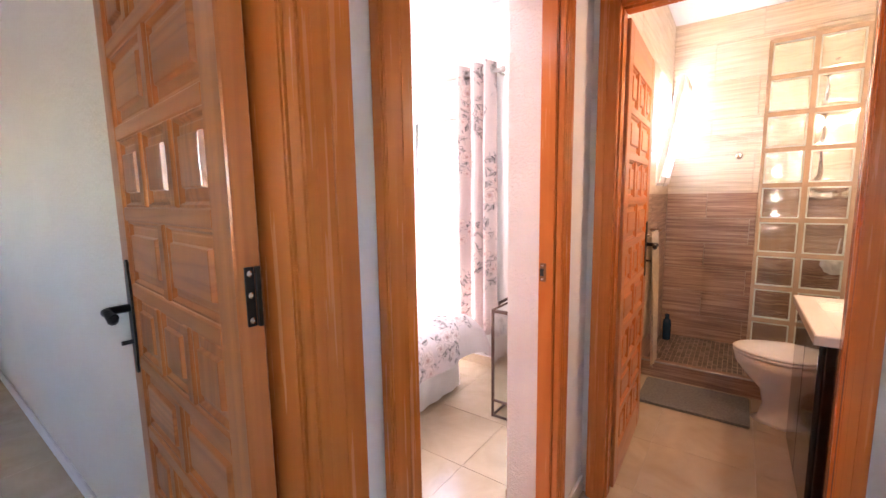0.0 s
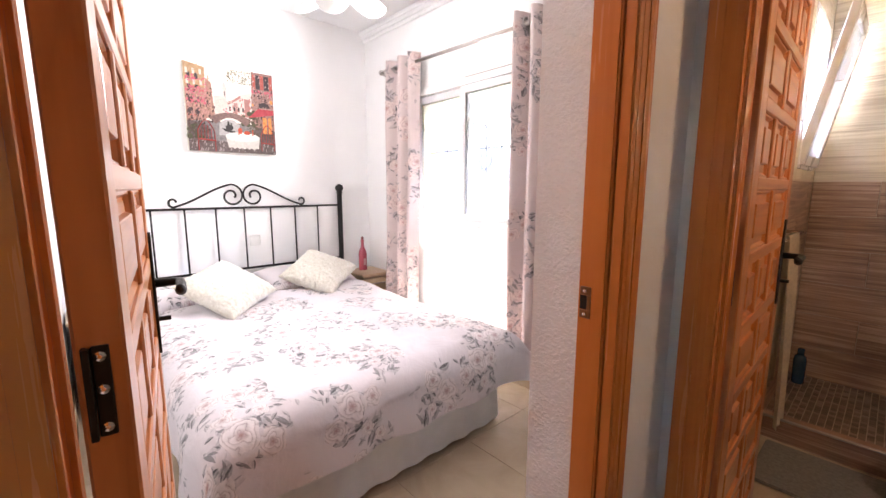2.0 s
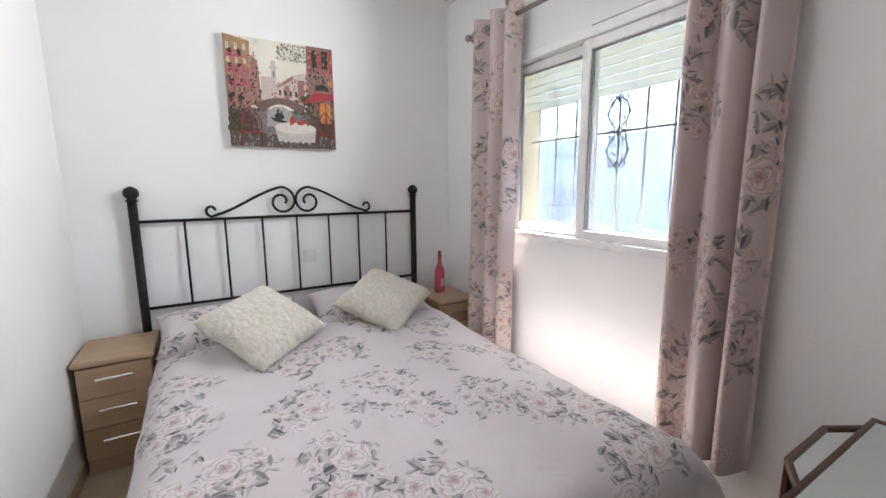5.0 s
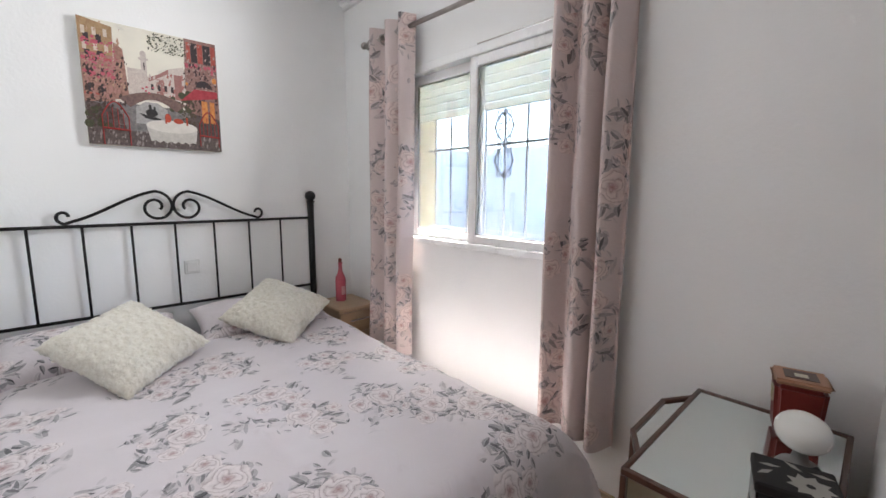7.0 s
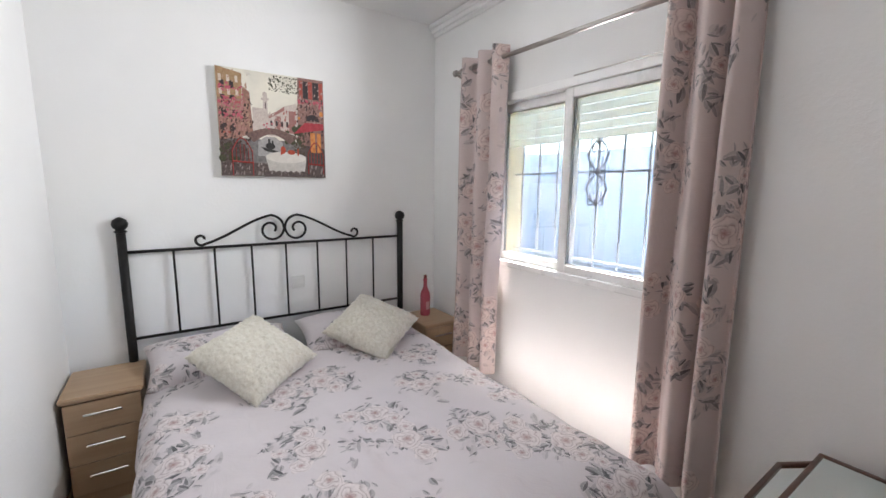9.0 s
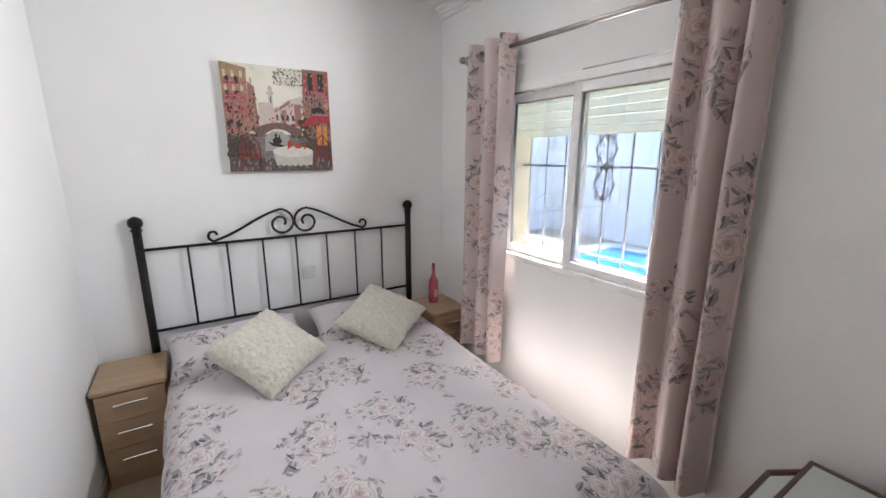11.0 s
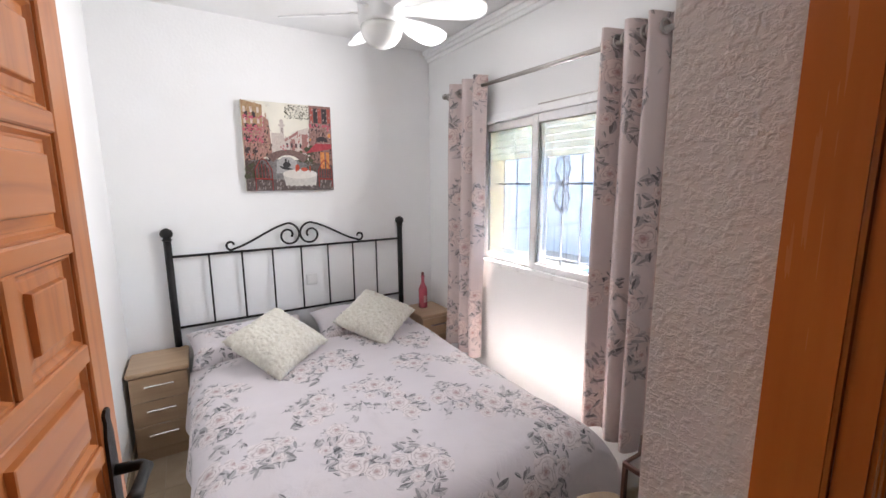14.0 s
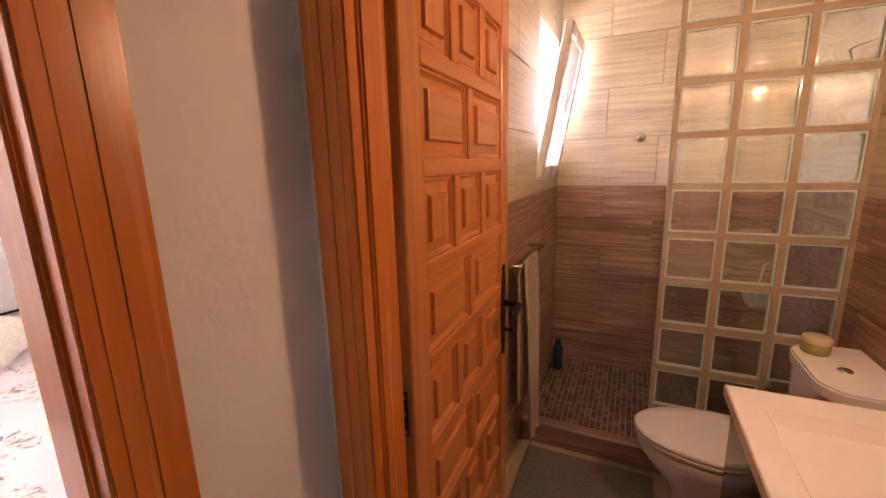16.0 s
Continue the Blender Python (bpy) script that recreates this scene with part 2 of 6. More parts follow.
SHUTTER = translucent("cream_shutter_slat", (0.86, 0.83, 0.72), 0.85)
CERAMIC = plain("white_ceramic", (0.82, 0.81, 0.79), 0.1, 0.0, 0.02, 5, 0)
BLACKGLOSS = plain("black_gloss_front", (0.010, 0.009, 0.010), 0.08, 0.0, 0.2, 5, 0)
TOWEL = plain("beige_towel", (0.76, 0.67, 0.54), 0.95, 0.0, 0.1, 60, 0.6)
MATCLOTH = plain("grey_bath_mat_pile", (0.19, 0.175, 0.16), 0.95, 0.0, 0.2, 70, 0.9)
BLACKCLOTH = plain("black_bag_cloth", (0.012, 0.012, 0.013), 0.7, 0.0, 0.3, 50, 0.4)
RED = plain("dark_red_tin", (0.17, 0.018, 0.014), 0.35, 0.0, 0.15)
TANLID = plain("tan_lid", (0.42, 0.22, 0.13), 0.4, 0.0, 0.1)
PAPER = plain("paper_label", (0.62, 0.60, 0.50), 0.7)
GREYBASE = plain("grey_lamp_base", (0.25, 0.24, 0.23), 0.4)
LEAFGREEN = plain("black_box_flower", (0.36, 0.35, 0.32), 0.6)
BLUEBOTTLE = plain("dark_blue_bottle", (0.015, 0.05, 0.10), 0.2)
GREENCAN = plain("olive_jar", (0.35, 0.36, 0.14), 0.35)
DUVET = floral("rose_print_duvet", (0.70, 0.65, 0.675), 1.0, leafs=((0.075, 0.075, 0.085), (0.33, 0.32, 0.335)), roses=((0.36, 0.28, 0.285), (0.72, 0.66, 0.665)), cover=0.46)
CURTAIN = floral("rose_print_curtain", (0.63, 0.53, 0.515), 0.95, cover=0.45, leafs=((0.09, 0.085, 0.09), (0.32, 0.29, 0.29)), roses=((0.36, 0.235, 0.215), (0.66, 0.54, 0.51)))
VALANCE = plain("white_valance_cotton", (0.78, 0.77, 0.76), 0.9, 0.0, 0.04, 12, 0.3)
GROUT = plain("beige_grout", (0.55, 0.46, 0.35), 0.9)


def fleece():
    k = Mat("cream_fleece", 0.95, 0.0, 0.1)
    v = k.coord()
    f = k.noise(v, 55.0, 4, 0.7)
    k.color(k.ramp(f, [(0.3, (0.70, 0.655, 0.55)), (0.6, (0.86, 0.83, 0.74))]))
    k.bump(k.math("ADD", f, k.math("MULTIPLY", k.noise(v, 140.0, 2), 0.6)), 0.9, 0.008)
    k.b.inputs["Sheen Weight"].default_value = 0.4
    return k.m


def stone_tile(name, dark, light, rough=0.18):
    """Polished floor tile, cloudy, each piece of its own tone."""
    k = Mat(name, rough)
    v = k.coord("Object", (1, 1, 1), spin=True)
    f = k.noise(v, 3.5, 6, 0.6, 0.7)
    c = k.ramp(f, [(0.3, dark), (0.7, light)])
    info = k.n("ObjectInfo")
    c = k.mix(k.math("MULTIPLY", info.outputs["Random"], 0.18), c, dark)
    k.color(c)
    k.rough(k.math("MULTIPLY_ADD", k.noise(v, 18.0, 3), 0.2, rough - 0.08))
    k.bump(k.noise(v, 30.0, 2), 0.03, 0.001)
    return k.m


def strip_tile(name, dark, mid, light, fine, rough=0.32, depth=0.004):
    """Wall tile with uneven horizontal ribs."""
    k = Mat(name, rough)
    v = k.coord("Object", (2.2, 2.2, fine), spin=True)
    f = k.noise(v, 1.0, 4, 0.6, 0.25)
    v2 = k.coord("Object", (2.4, 2.4, fine * 2.6), spin=True)
    g = k.noise(v2, 1.0, 3, 0.6)
    h = k.math("MULTIPLY_ADD", f, 0.65, k.math("MULTIPLY", g, 0.4))
    c = k.ramp(h, [(0.40, dark), (0.52, mid), (0.63, light)])
    info = k.n("ObjectInfo")
    c = k.mix(k.math("MULTIPLY", info.outputs["Random"], 0.22), c, mid)
    k.color(c)
    k.bump(h, 0.55, depth)
    return k.m


def glass(name, tint=(1, 1, 1), rough=0.0):
    k = Mat(name, rough)
    k.color(tint)
    k.b.inputs["Transmission Weight"].default_value = 1.0
    k.b.inputs["IOR"].default_value = 1.45
    return k.m


FLEECE = fleece()
FLOOR_TILE = stone_tile("beige_floor_tile", (0.46, 0.36, 0.25), (0.60, 0.49, 0.36))
BROWN_TILE = strip_tile("brown_ribbed_tile", (0.19, 0.105, 0.068), (0.33, 0.195, 0.13), (0.52, 0.36, 0.25), 62.0)
CREAM_TILE = strip_tile("cream_ribbed_tile", (0.52, 0.43, 0.31), (0.66, 0.57, 0.43), (0.76, 0.68, 0.54), 70.0, 0.28, 0.007)
# dark tint put into the glass so that the view outdoors looks dimmer
PANE = glass("tinted_pane", (0.165, 0.17, 0.173))
BLOCK_GLASS = glass("wavy_block_glass", (0.96, 0.995, 0.985), 0.02)
MIRROR = plain("mirror_silver", (0.78, 0.84, 0.825), 0.02, 1.0, 0.01, 4, 0)
OPAL = plain("opal_globe", (0.85, 0.85, 0.82), 0.25, 0.0, 0.02)


# ---- mesh helpers ----
def obj_from(name, bm, material, smooth=False):
    me = bpy.data.meshes.new(name)
    bm.normal_update()
    bm.to_mesh(me)
    bm.free()
    for m in material if isinstance(material, (list, tuple)) else [material]:
        me.materials.append(m)
    if smooth:
        me.polygons.foreach_set("use_smooth", [True] * len(me.polygons))
    return new(name, me)


def part(name, bm, material, parent=None, label="", smooth=False):
    """Links a bmesh as one mesh object under a thing or a part; world coordinates are kept."""
    ob = obj_from(name, bm, material, smooth)
    if parent is not None:
        ob.parent = parent
        ob.matrix_parent_inverse = parent.matrix_basis.inverted()
        if parent.parent is not None:
            ob.matrix_parent_inverse = (parent.parent.matrix_basis @ parent.matrix_parent_inverse @ parent.matrix_basis).inverted()
    if label:
        tagged(ob, label)
    return ob


def thing(name, x, y, z, label, category, group="", kind=""):
    """An Empty at the thing's base that parents its parts."""
    ob = new(name)
    ob.location = (x, y, z)
    ob.empty_display_size = 0.1
    bpy.context.view_layer.update()
    return tagged(ob, label, category, group, kind)


def box(bm, x0, x1, y0, y1, z0, z1, bevel=0.0, m=None, seg=1):
    made = bmesh.ops.create_cube(bm, size=1.0)["verts"]
    for v in made:
        v.co = Vector(((x0 + x1) / 2 + v.co.x * (x1 - x0), (y0 + y1) / 2 + v.co.y * (y1 - y0), (z0 + z1) / 2 + v.co.z * (z1 - z0)))
    if bevel:
        edges = list({e for v in made for e in v.link_edges})
        made = bmesh.ops.bevel(bm, geom=edges, offset=bevel, segments=seg, affect="EDGES")["verts"]
        made = list({v for v in made if v.is_valid})
    if m is not None:
        for v in made:
            v.co = m @ v.co
    return bm


def B(*a, **k):
    return box(bmesh.new(), *a, **k)


def boxes(*list_of, bevel=0.0):
    bm = bmesh.new()
    for b in list_of:
        box(bm, *b, bevel=bevel)
    return bm


def tube(points, radius, sides=8, closed=False, bm=None, caps=True):
    """A round bar swept along points; radius may be one number or one per point."""
    bm = bm or bmesh.new()
    pts = [Vector(p) for p in points]
    n = len(pts)
    rad = radius if isinstance(radius, (list, tuple)) else [radius] * n
    rings, up = [], None
    for i, p in enumerate(pts):
        a = pts[i - 1] if i > 0 else (pts[-1] if closed else p)
        b = pts[i + 1] if i < n - 1 else (pts[0] if closed else p)
        d = (b - a).normalized()
        if up is None:
            up = Vector((0, 0, 1)) if abs(d.z) < 0.9 else Vector((1, 0, 0))
        side = d.cross(up)
        side = side.normalized() if side.length > 1e-6 else Vector((1, 0, 0))
        up = side.cross(d).normalized()
        rings.append([bm.verts.new(p + rad[i] * (math.cos(q) * side + math.sin(q) * up)) for q in [2 * math.pi * j / sides for j in range(sides)]])
    for i in range(n if closed else n - 1):
        r, s = rings[i], rings[(i + 1) % n]
        for j in range(sides):
            bm.faces.new((r[j], r[(j + 1) % sides], s[(j + 1) % sides], s[j]))
    if caps and not closed:
        bm.faces.new(rings[0][::-1])
        bm.faces.new(rings[-1])
    bmesh.ops.recalc_face_normals(bm, faces=bm.faces)
    return bm


def lathe(profile, x, y, z, sides=24, bm=None):
    """A turned shape: profile of (radius, height) pairs from bottom to top."""
    bm = bm or bmesh.new()
    rings = [[bm.verts.new((x + r * math.cos(2 * math.pi * j / sides), y + r * math.sin(2 * math.pi * j / sides), z + h)) for j in range(sides)] for r, h in profile]
    for r, s in zip(rings, rings[1:]):
        for j in range(sides):
            bm.faces.new((r[j], r[(j + 1) % sides], s[(j + 1) % sides], s[j]))
    bm.faces.new(rings[0][::-1])
    bm.faces.new(rings[-1])
    return bm


def prism(outline, z0, z1, bm=None):
    """An upright prism over a plan outline."""
    bm = bm or bmesh.new()
    lo = [bm.verts.new((x, y, z0)) for x, y in outline]
    hi = [bm.verts.new((x, y, z1)) for x, y in outline]
    bm.faces.new(lo[::-1])
    bm.faces.new(hi)
    for i in range(len(outline)):
        j = (i + 1) % len(outline)
        bm.faces.new((lo[i], lo[j], hi[j], hi[i]))
    bmesh.ops.recalc_face_normals(bm, faces=bm.faces)
    return bm


def sheet(nu, nv, place, uv=None, thick=0.0):
    """A cloth grid: place(u, v) gives a point, uv(u, v) the print's coordinates in metres; u and v run 0 to 1."""
    bm = bmesh.new()
    layer = bm.loops.layers.uv.new("UVMap")
    grid = [[bm.verts.new(place(i / nu, j / nv)) for j in range(nv + 1)] for i in range(nu + 1)]
    for i in range(nu):
        for j in range(nv):
            f = bm.faces.new((grid[i][j], grid[i + 1][j], grid[i + 1][j + 1], grid[i][j + 1]))
            for loop, (a, b) in zip(f.loops, ((i, j), (i + 1, j), (i + 1, j + 1), (i, j + 1))):
                loop[layer].uv = uv(a / nu, b / nv) if uv else (a / nu, b / nv)
    if thick:
        bmesh.ops.solidify(bm, geom=bm.faces[:], thickness=thick)
    return bm


def soft(x, y, z, k=1.0):
    return noise.noise(Vector((x * k, y * k, z * k)))


# ---- the shell ----
BX0, BX1, BY0, BY1, BZ = -3.43, -0.66, 0.74, 2.94, 2.66       # bedroom
HX0, HX1, HY0, HY1, HZ = -0.43, 1.50, -3.20, 1.97, 2.50       # hall
TX0, TX1, TY0, TY1, TZ = -0.43, 0.86, 2.10, 4.37, 2.74        # bathroom
WX0, WX1, WZ0, WZ1 = -2.76, -1.54, 1.02, 2.04                 # bedroom window opening
DOOR_H = 2.03


def setting(name, bm, material, label="", category=""):
    ob = obj_from(name, bm, material)
    return tagged(ob, label, category, "", "structure")


setting("wall_north", boxes((BX0 - 0.2, WX0, BY1, 3.2, -0.1, 2.9), (WX1, -0.641, BY1, 3.2, -0.1, 2.9), (WX0, WX1, BY1, 3.2, -0.1, WZ0), (WX0, WX1, BY1, 3.2, WZ1, 2.9)), WHITE, "white plaster bedroom wall round the window", "wall")
setting("wall_west", B(BX0 - 0.2, BX0, 0.655, BY1, -0.1, 2.9), WHITE, "white plaster bedroom wall behind the headboard", "wall")
setting("wall_south", B(BX0, -0.655, 0.655, BY0, -0.1, 2.9), WHITE, "white painted partition wall of the bedroom", "wall")
# wall between hall and bedroom, with two door openings
setting("wall_east", boxes((-0.641, HX0 - 0.008, 1.682, 3.2, -0.1, 2.9), (-0.648, HX0 - 0.008, 0.80, 1.682, 2.07, 2.9)), WHITE_ROUGH, "rough white plaster wall with the bedroom doorway", "wall")
setting("wall_hall_skin", boxes((HX0 - 0.008, HX0 + 0.015, 1.722, HY1, -0.1, 2.9), (HX0 - 0.008, HX0, 1.66, 1.722, -0.1, 2.9), (HX0 - 0.008, HX0, 0.80, 1.66, 2.07, 2.9)), HALL_PAINT, "smooth pale hall side of the bedroom wall", "wall")
setting("wall_doorpost", B(-0.655, HX0, 0.60, 0.80, -0.1, 2.9), HALL_PAINT, "pale painted wall pier between two doors", "wall")
setting("wall_hall_west", boxes((-0.56, HX0, HY0, -0.20, -0.1, 2.9), (-0.56, HX0, -0.20, 0.60, 2.07, 2.9)), HALL_PAINT, "pale painted hall wall with a doorway", "wall")
setting("wall_hall_north", boxes((HX0, -0.335, HY1, TY0, -0.1, 2.9), (0.425, HX1, HY1, TY0, -0.1, 2.9), (-0.335, 0.425, HY1, TY0, 2.07, 2.9)), HALL_PAINT, "pale painted hall wall round the bathroom door", "wall")
# out of view; the narrow gap is added to light the door casings
setting("wall_hall_east", boxes((HX1, HX1 + 0.15, HY0, -0.60, -0.1, 2.9), (HX1, HX1 + 0.15, -0.38, 2.10, -0.1, 2.9), (HX1, HX1 + 0.15, -0.60, -0.38, -0.1, 1.35), (HX1, HX1 + 0.15, -0.60, -0.38, 1.80, 2.9)), HALL_PAINT, "unseen pale hall wall with a narrow opening added to let light in", "wall")
# never in view; its small hole is added as fill light for the hall
setting("wall_hall_south", boxes((-0.56, 0.3, HY0 - 0.2, HY0, -0.1, 2.9), (0.6, HX1 + 0.15, HY0 - 0.2, HY0, -0.1, 2.9), (0.3, 0.6, HY0 - 0.2, HY0, 1.8, 2.9), (0.3, 0.6, HY0 - 0.2, HY0, -0.1, 1.4)), HALL_PAINT, "unseen pale hall wall with a small opening added to let light in", "wall")
# bathroom walls
setting("wall_bath_west", boxes((-0.66, TX0 - 0.012, 3.2, 3.70, -0.1, 2.9), (-0.66, TX0 - 0.012, 4.27, 4.57, -0.1, 2.9), (-0.66, TX0 - 0.012, 3.70, 4.27, -0.1, 1.40), (-0.66, TX0 - 0.012, 3.70, 4.27, 2.22, 2.9)), GROUT, "bathroom outer wall with a small window", "wall")
setting("wall_bath_north", B(TX0 - 0.012, TX1 + 0.2, TY1 + 0.012, TY1 + 0.2, -0.1, 2.9), GROUT, "bathroom end wall behind tiles", "wall")
setting("wall_bath_east", B(TX1 + 0.012, TX1 + 0.2, TY0, TY1 + 0.012, -0.1, 2.9), GROUT, "bathroom side wall behind tiles", "wall")
# room beyond the open hall door
setting("wall_room_north", B(-4.6, BX0 - 0.2, 0.655, 0.74, -0.1, 2.9), CREAM, "cream painted wall of the next room", "wall")
setting("wall_room_face", B(BX0 - 0.2, -0.655, 0.648, 0.655, -0.1, 2.9), CREAM, "cream painted side of the partition wall", "wall")
setting("wall_room_west", B(-4.75, -4.6, -2.4, 0.74, -0.1, 2.9), CREAM, "cream painted far wall of the next room", "wall")
# unseen wall, with an opening added so daylight reaches the next room
setting("wall_room_south", boxes((-4.6, -2.8, -2.55, -2.4, -0.1, 2.9), (-2.4, -0.56, -2.55, -2.4, -0.1, 2.9), (-2.8, -2.4, -2.55, -2.4, -0.1, 1.4), (-2.8, -2.4, -2.55, -2.4, 1.9, 2.9)), CREAM, "unseen cream painted wall with an opening added to light the next room", "wall")
setting("ceiling", B(BX0, -0.641, BY0, BY1, BZ, BZ + 0.12), CEILING, "white bedroom ceiling", "ceiling")
setting("ceiling_hall", B(-0.56, HX1, HY0, HY1, HZ, HZ + 0.12), CEILING, "white hall ceiling", "ceiling")
setting("ceiling_bath", B(TX0, TX1, TY0, TY1, TZ, TZ + 0.12), CEILING, "white bathroom ceiling", "ceiling")
setting("ceiling_room", B(-4.6, -0.56, -2.4, 0.648, 2.55, 2.67), CEILING, "white ceiling of the next room", "ceiling")
setting("roof", boxes((-4.9, 1.8, -3.6, 3.22, 2.9, 3.0), (-0.70, 1.8, 3.22, 4.6, 2.9, 3.0)), GROUT, "flat roof slab over the house", "roof")
# cornice along the window wall
bm = bmesh.new()
for k, (dy, dz) in enumerate(((0.06, 0.035), (0.04, 0.06), (0.02, 0.085))):
    box(bm, BX0, -0.641, BY1 - dy, BY1 + 0.002 * k, BZ - dz, BZ - 0.002 + 0.0005 * k, bevel=0.006)
setting("trim_cornice", bm, CEILING, "white stepped plaster cornice above the window", "cornice")

FLOORS = setting("floor", boxes((-4.6, HX1, HY0, 0.70, -0.1, -0.0025), (-4.6, HX1, 0.70, 4.37, -0.1, -0.0025)), GROUT, "beige stone tile floor with fine joints", "floor")

# skirting tiles
bm = boxes((BX0, BX0 + 0.012, BY0, BY1, 0, 0.075), (BX0, -0.641, BY1 - 0.012, BY1, 0, 0.075), (BX0, -1.3, BY0, BY0 + 0.012, 0, 0.075), (-0.653, -0.641, 1.69, BY1 - 0.0125, 0, 0.075), bevel=0.003)
setting("baseboard", bm, FLOOR_TILE, "low beige tile skirting along the bedroom walls", "baseboard")
setting("baseboard_room", B(-4.6, -0.7, 0.636, 0.648, 0, 0.075, bevel=0.003), PLASTIC, "low pale skirting of the next room", "baseboard")
setting("baseboard_hall", boxes((HX0, HX0 + 0.027, 1.725, HY1, 0, 0.075), (0.48, HX1, HY1 - 0.012, HY1, 0, 0.075), bevel=0.003), PLASTIC, "low white skirting in the hall", "baseboard")

# ---- door frames ----


def frame_set(name, axis, at, into, a0, a1, face, wide, label):
    """Jambs, head and moulded casing of a doorway. axis: the wall's direction; at: the face; into: other end of the jamb; a0, a1: clear opening; face: casing's outer face."""
    ob = thing(name, at if axis == "y" else (a0 + a1) / 2, (a0 + a1) / 2 if axis == "y" else at, 0, label, "door frame", kind="structure")

    def put(n, a, b, d0, d1, z0, z1, bevel=0.004, seg=2):
        d0, d1 = min(d0, d1), max(d0, d1)
        bm = B(d0, d1, a, b, z0, z1, bevel=bevel, seg=seg) if axis == "y" else B(a, b, d0, d1, z0, z1, bevel=bevel, seg=seg)
        part(n, bm, PINE, ob)

    j = 0.03
    put("jamb", a0 - j, a0, at, into, 0, DOOR_H + j)
    put("jamb", a1, a1 + j, at, into, 0, DOOR_H + j)
    put("head", a0, a1, at, into, DOOR_H, DOOR_H + j)
    out = 1 if face > at else -1
    t = abs(face - at)
    for lo, hi, sgn in ((a0 - wide, a0 - 0.006, -1), (a1 + 0.006, a1 + wide, 1)):
        w = hi - lo
        put("casing", lo, hi, at + out * 0.001, at + out * t * 0.94, 0, DOOR_H + wide)
        # moulding ribs, the thickest at the outer side
        for f0, f1, h in ((0.06, 0.50, 1.0), (0.56, 0.80, 0.975)):
            p, q = (lo + w * f0, lo + w * f1) if sgn < 0 else (hi - w * f1, hi - w * f0)
            put("bead", p, q, at + out * t * 0.72, at + out * t * h, 0, DOOR_H + wide * 0.9, bevel=0.003, seg=3)
    put("casing", a0 - 0.006, a1 + 0.006, at + out * 0.001, at + out * t * 0.62, DOOR_H + 0.006, DOOR_H + wide)
    return ob


bed_frame = frame_set("door_frame_bedroom", "y", HX0, -0.49, 0.835, 1.630, -0.400, 0.090, "orange varnished pine frame of the bedroom door")
part("strike_plate", boxes((-0.484, -0.460, 1.6275, 1.6305, 1.072, 1.090), (-0.484, -0.460, 1.6275, 1.6305, 1.022, 1.040), (-0.468, -0.460, 1.6275, 1.6305, 1.040, 1.072), bevel=0.001), BRONZE, bed_frame, "bronze strike plate")
# solid black block stands for the shade inside the latch hole
part("latch_hole", B(-0.484, -0.469, 1.6283, 1.6303, 1.041, 1.071), IRON, bed_frame)
for dz in (-0.025, 0.025):
    part("screw", lathe([(0.004, 0), (0.004, 0.003), (0.001, 0.004)], 0, 0, 0, 8), CHROME, bed_frame).matrix_basis = pose(-0.472, 1.628, 1.056 + dz, 90, 0, 0)
frame_set("door_frame_room", "y", HX0, -0.64, -0.175, 0.575, -0.395, 0.105, "orange varnished pine frame of the open hall door")
frame_set("door_frame_bath", "x", HY1, 2.035, -0.303, 0.390, 1.938, 0.082, "orange varnished pine frame of the bathroom door")


# ---- panelled doors ----
def raised_panel(w, h):
    """A fielded panel, raised in the middle on both faces, in the xz plane about its centre."""
    bm = bmesh.new()
    for s in (-1, 1):
        loops = []
        for inset, d in ((0.0, 0.006), (0.001, 0.0125), (0.006, 0.0130), (0.012, 0.0050), (0.0155, 0.0050), (0.018, 0.0065), (0.034, 0.0085), (0.0365, 0.0165), (0.039, 0.0175)):
            x, z = w / 2 - inset, h / 2 - inset
            x, z = max(x, 0.012), max(z, 0.012)
            loops.append([bm.verts.new((a * x, s * d, b * z)) for a, b in ((-1, -1), (1, -1), (1, 1), (-1, 1))])
        for r, q in zip(loops, loops[1:]):
            for i in range(4):
                bm.faces.new((r[i], r[(i + 1) % 4], q[(i + 1) % 4], q[i]))
        bm.faces.new(loops[-1])
    bmesh.ops.recalc_face_normals(bm, faces=bm.faces)
    return bm


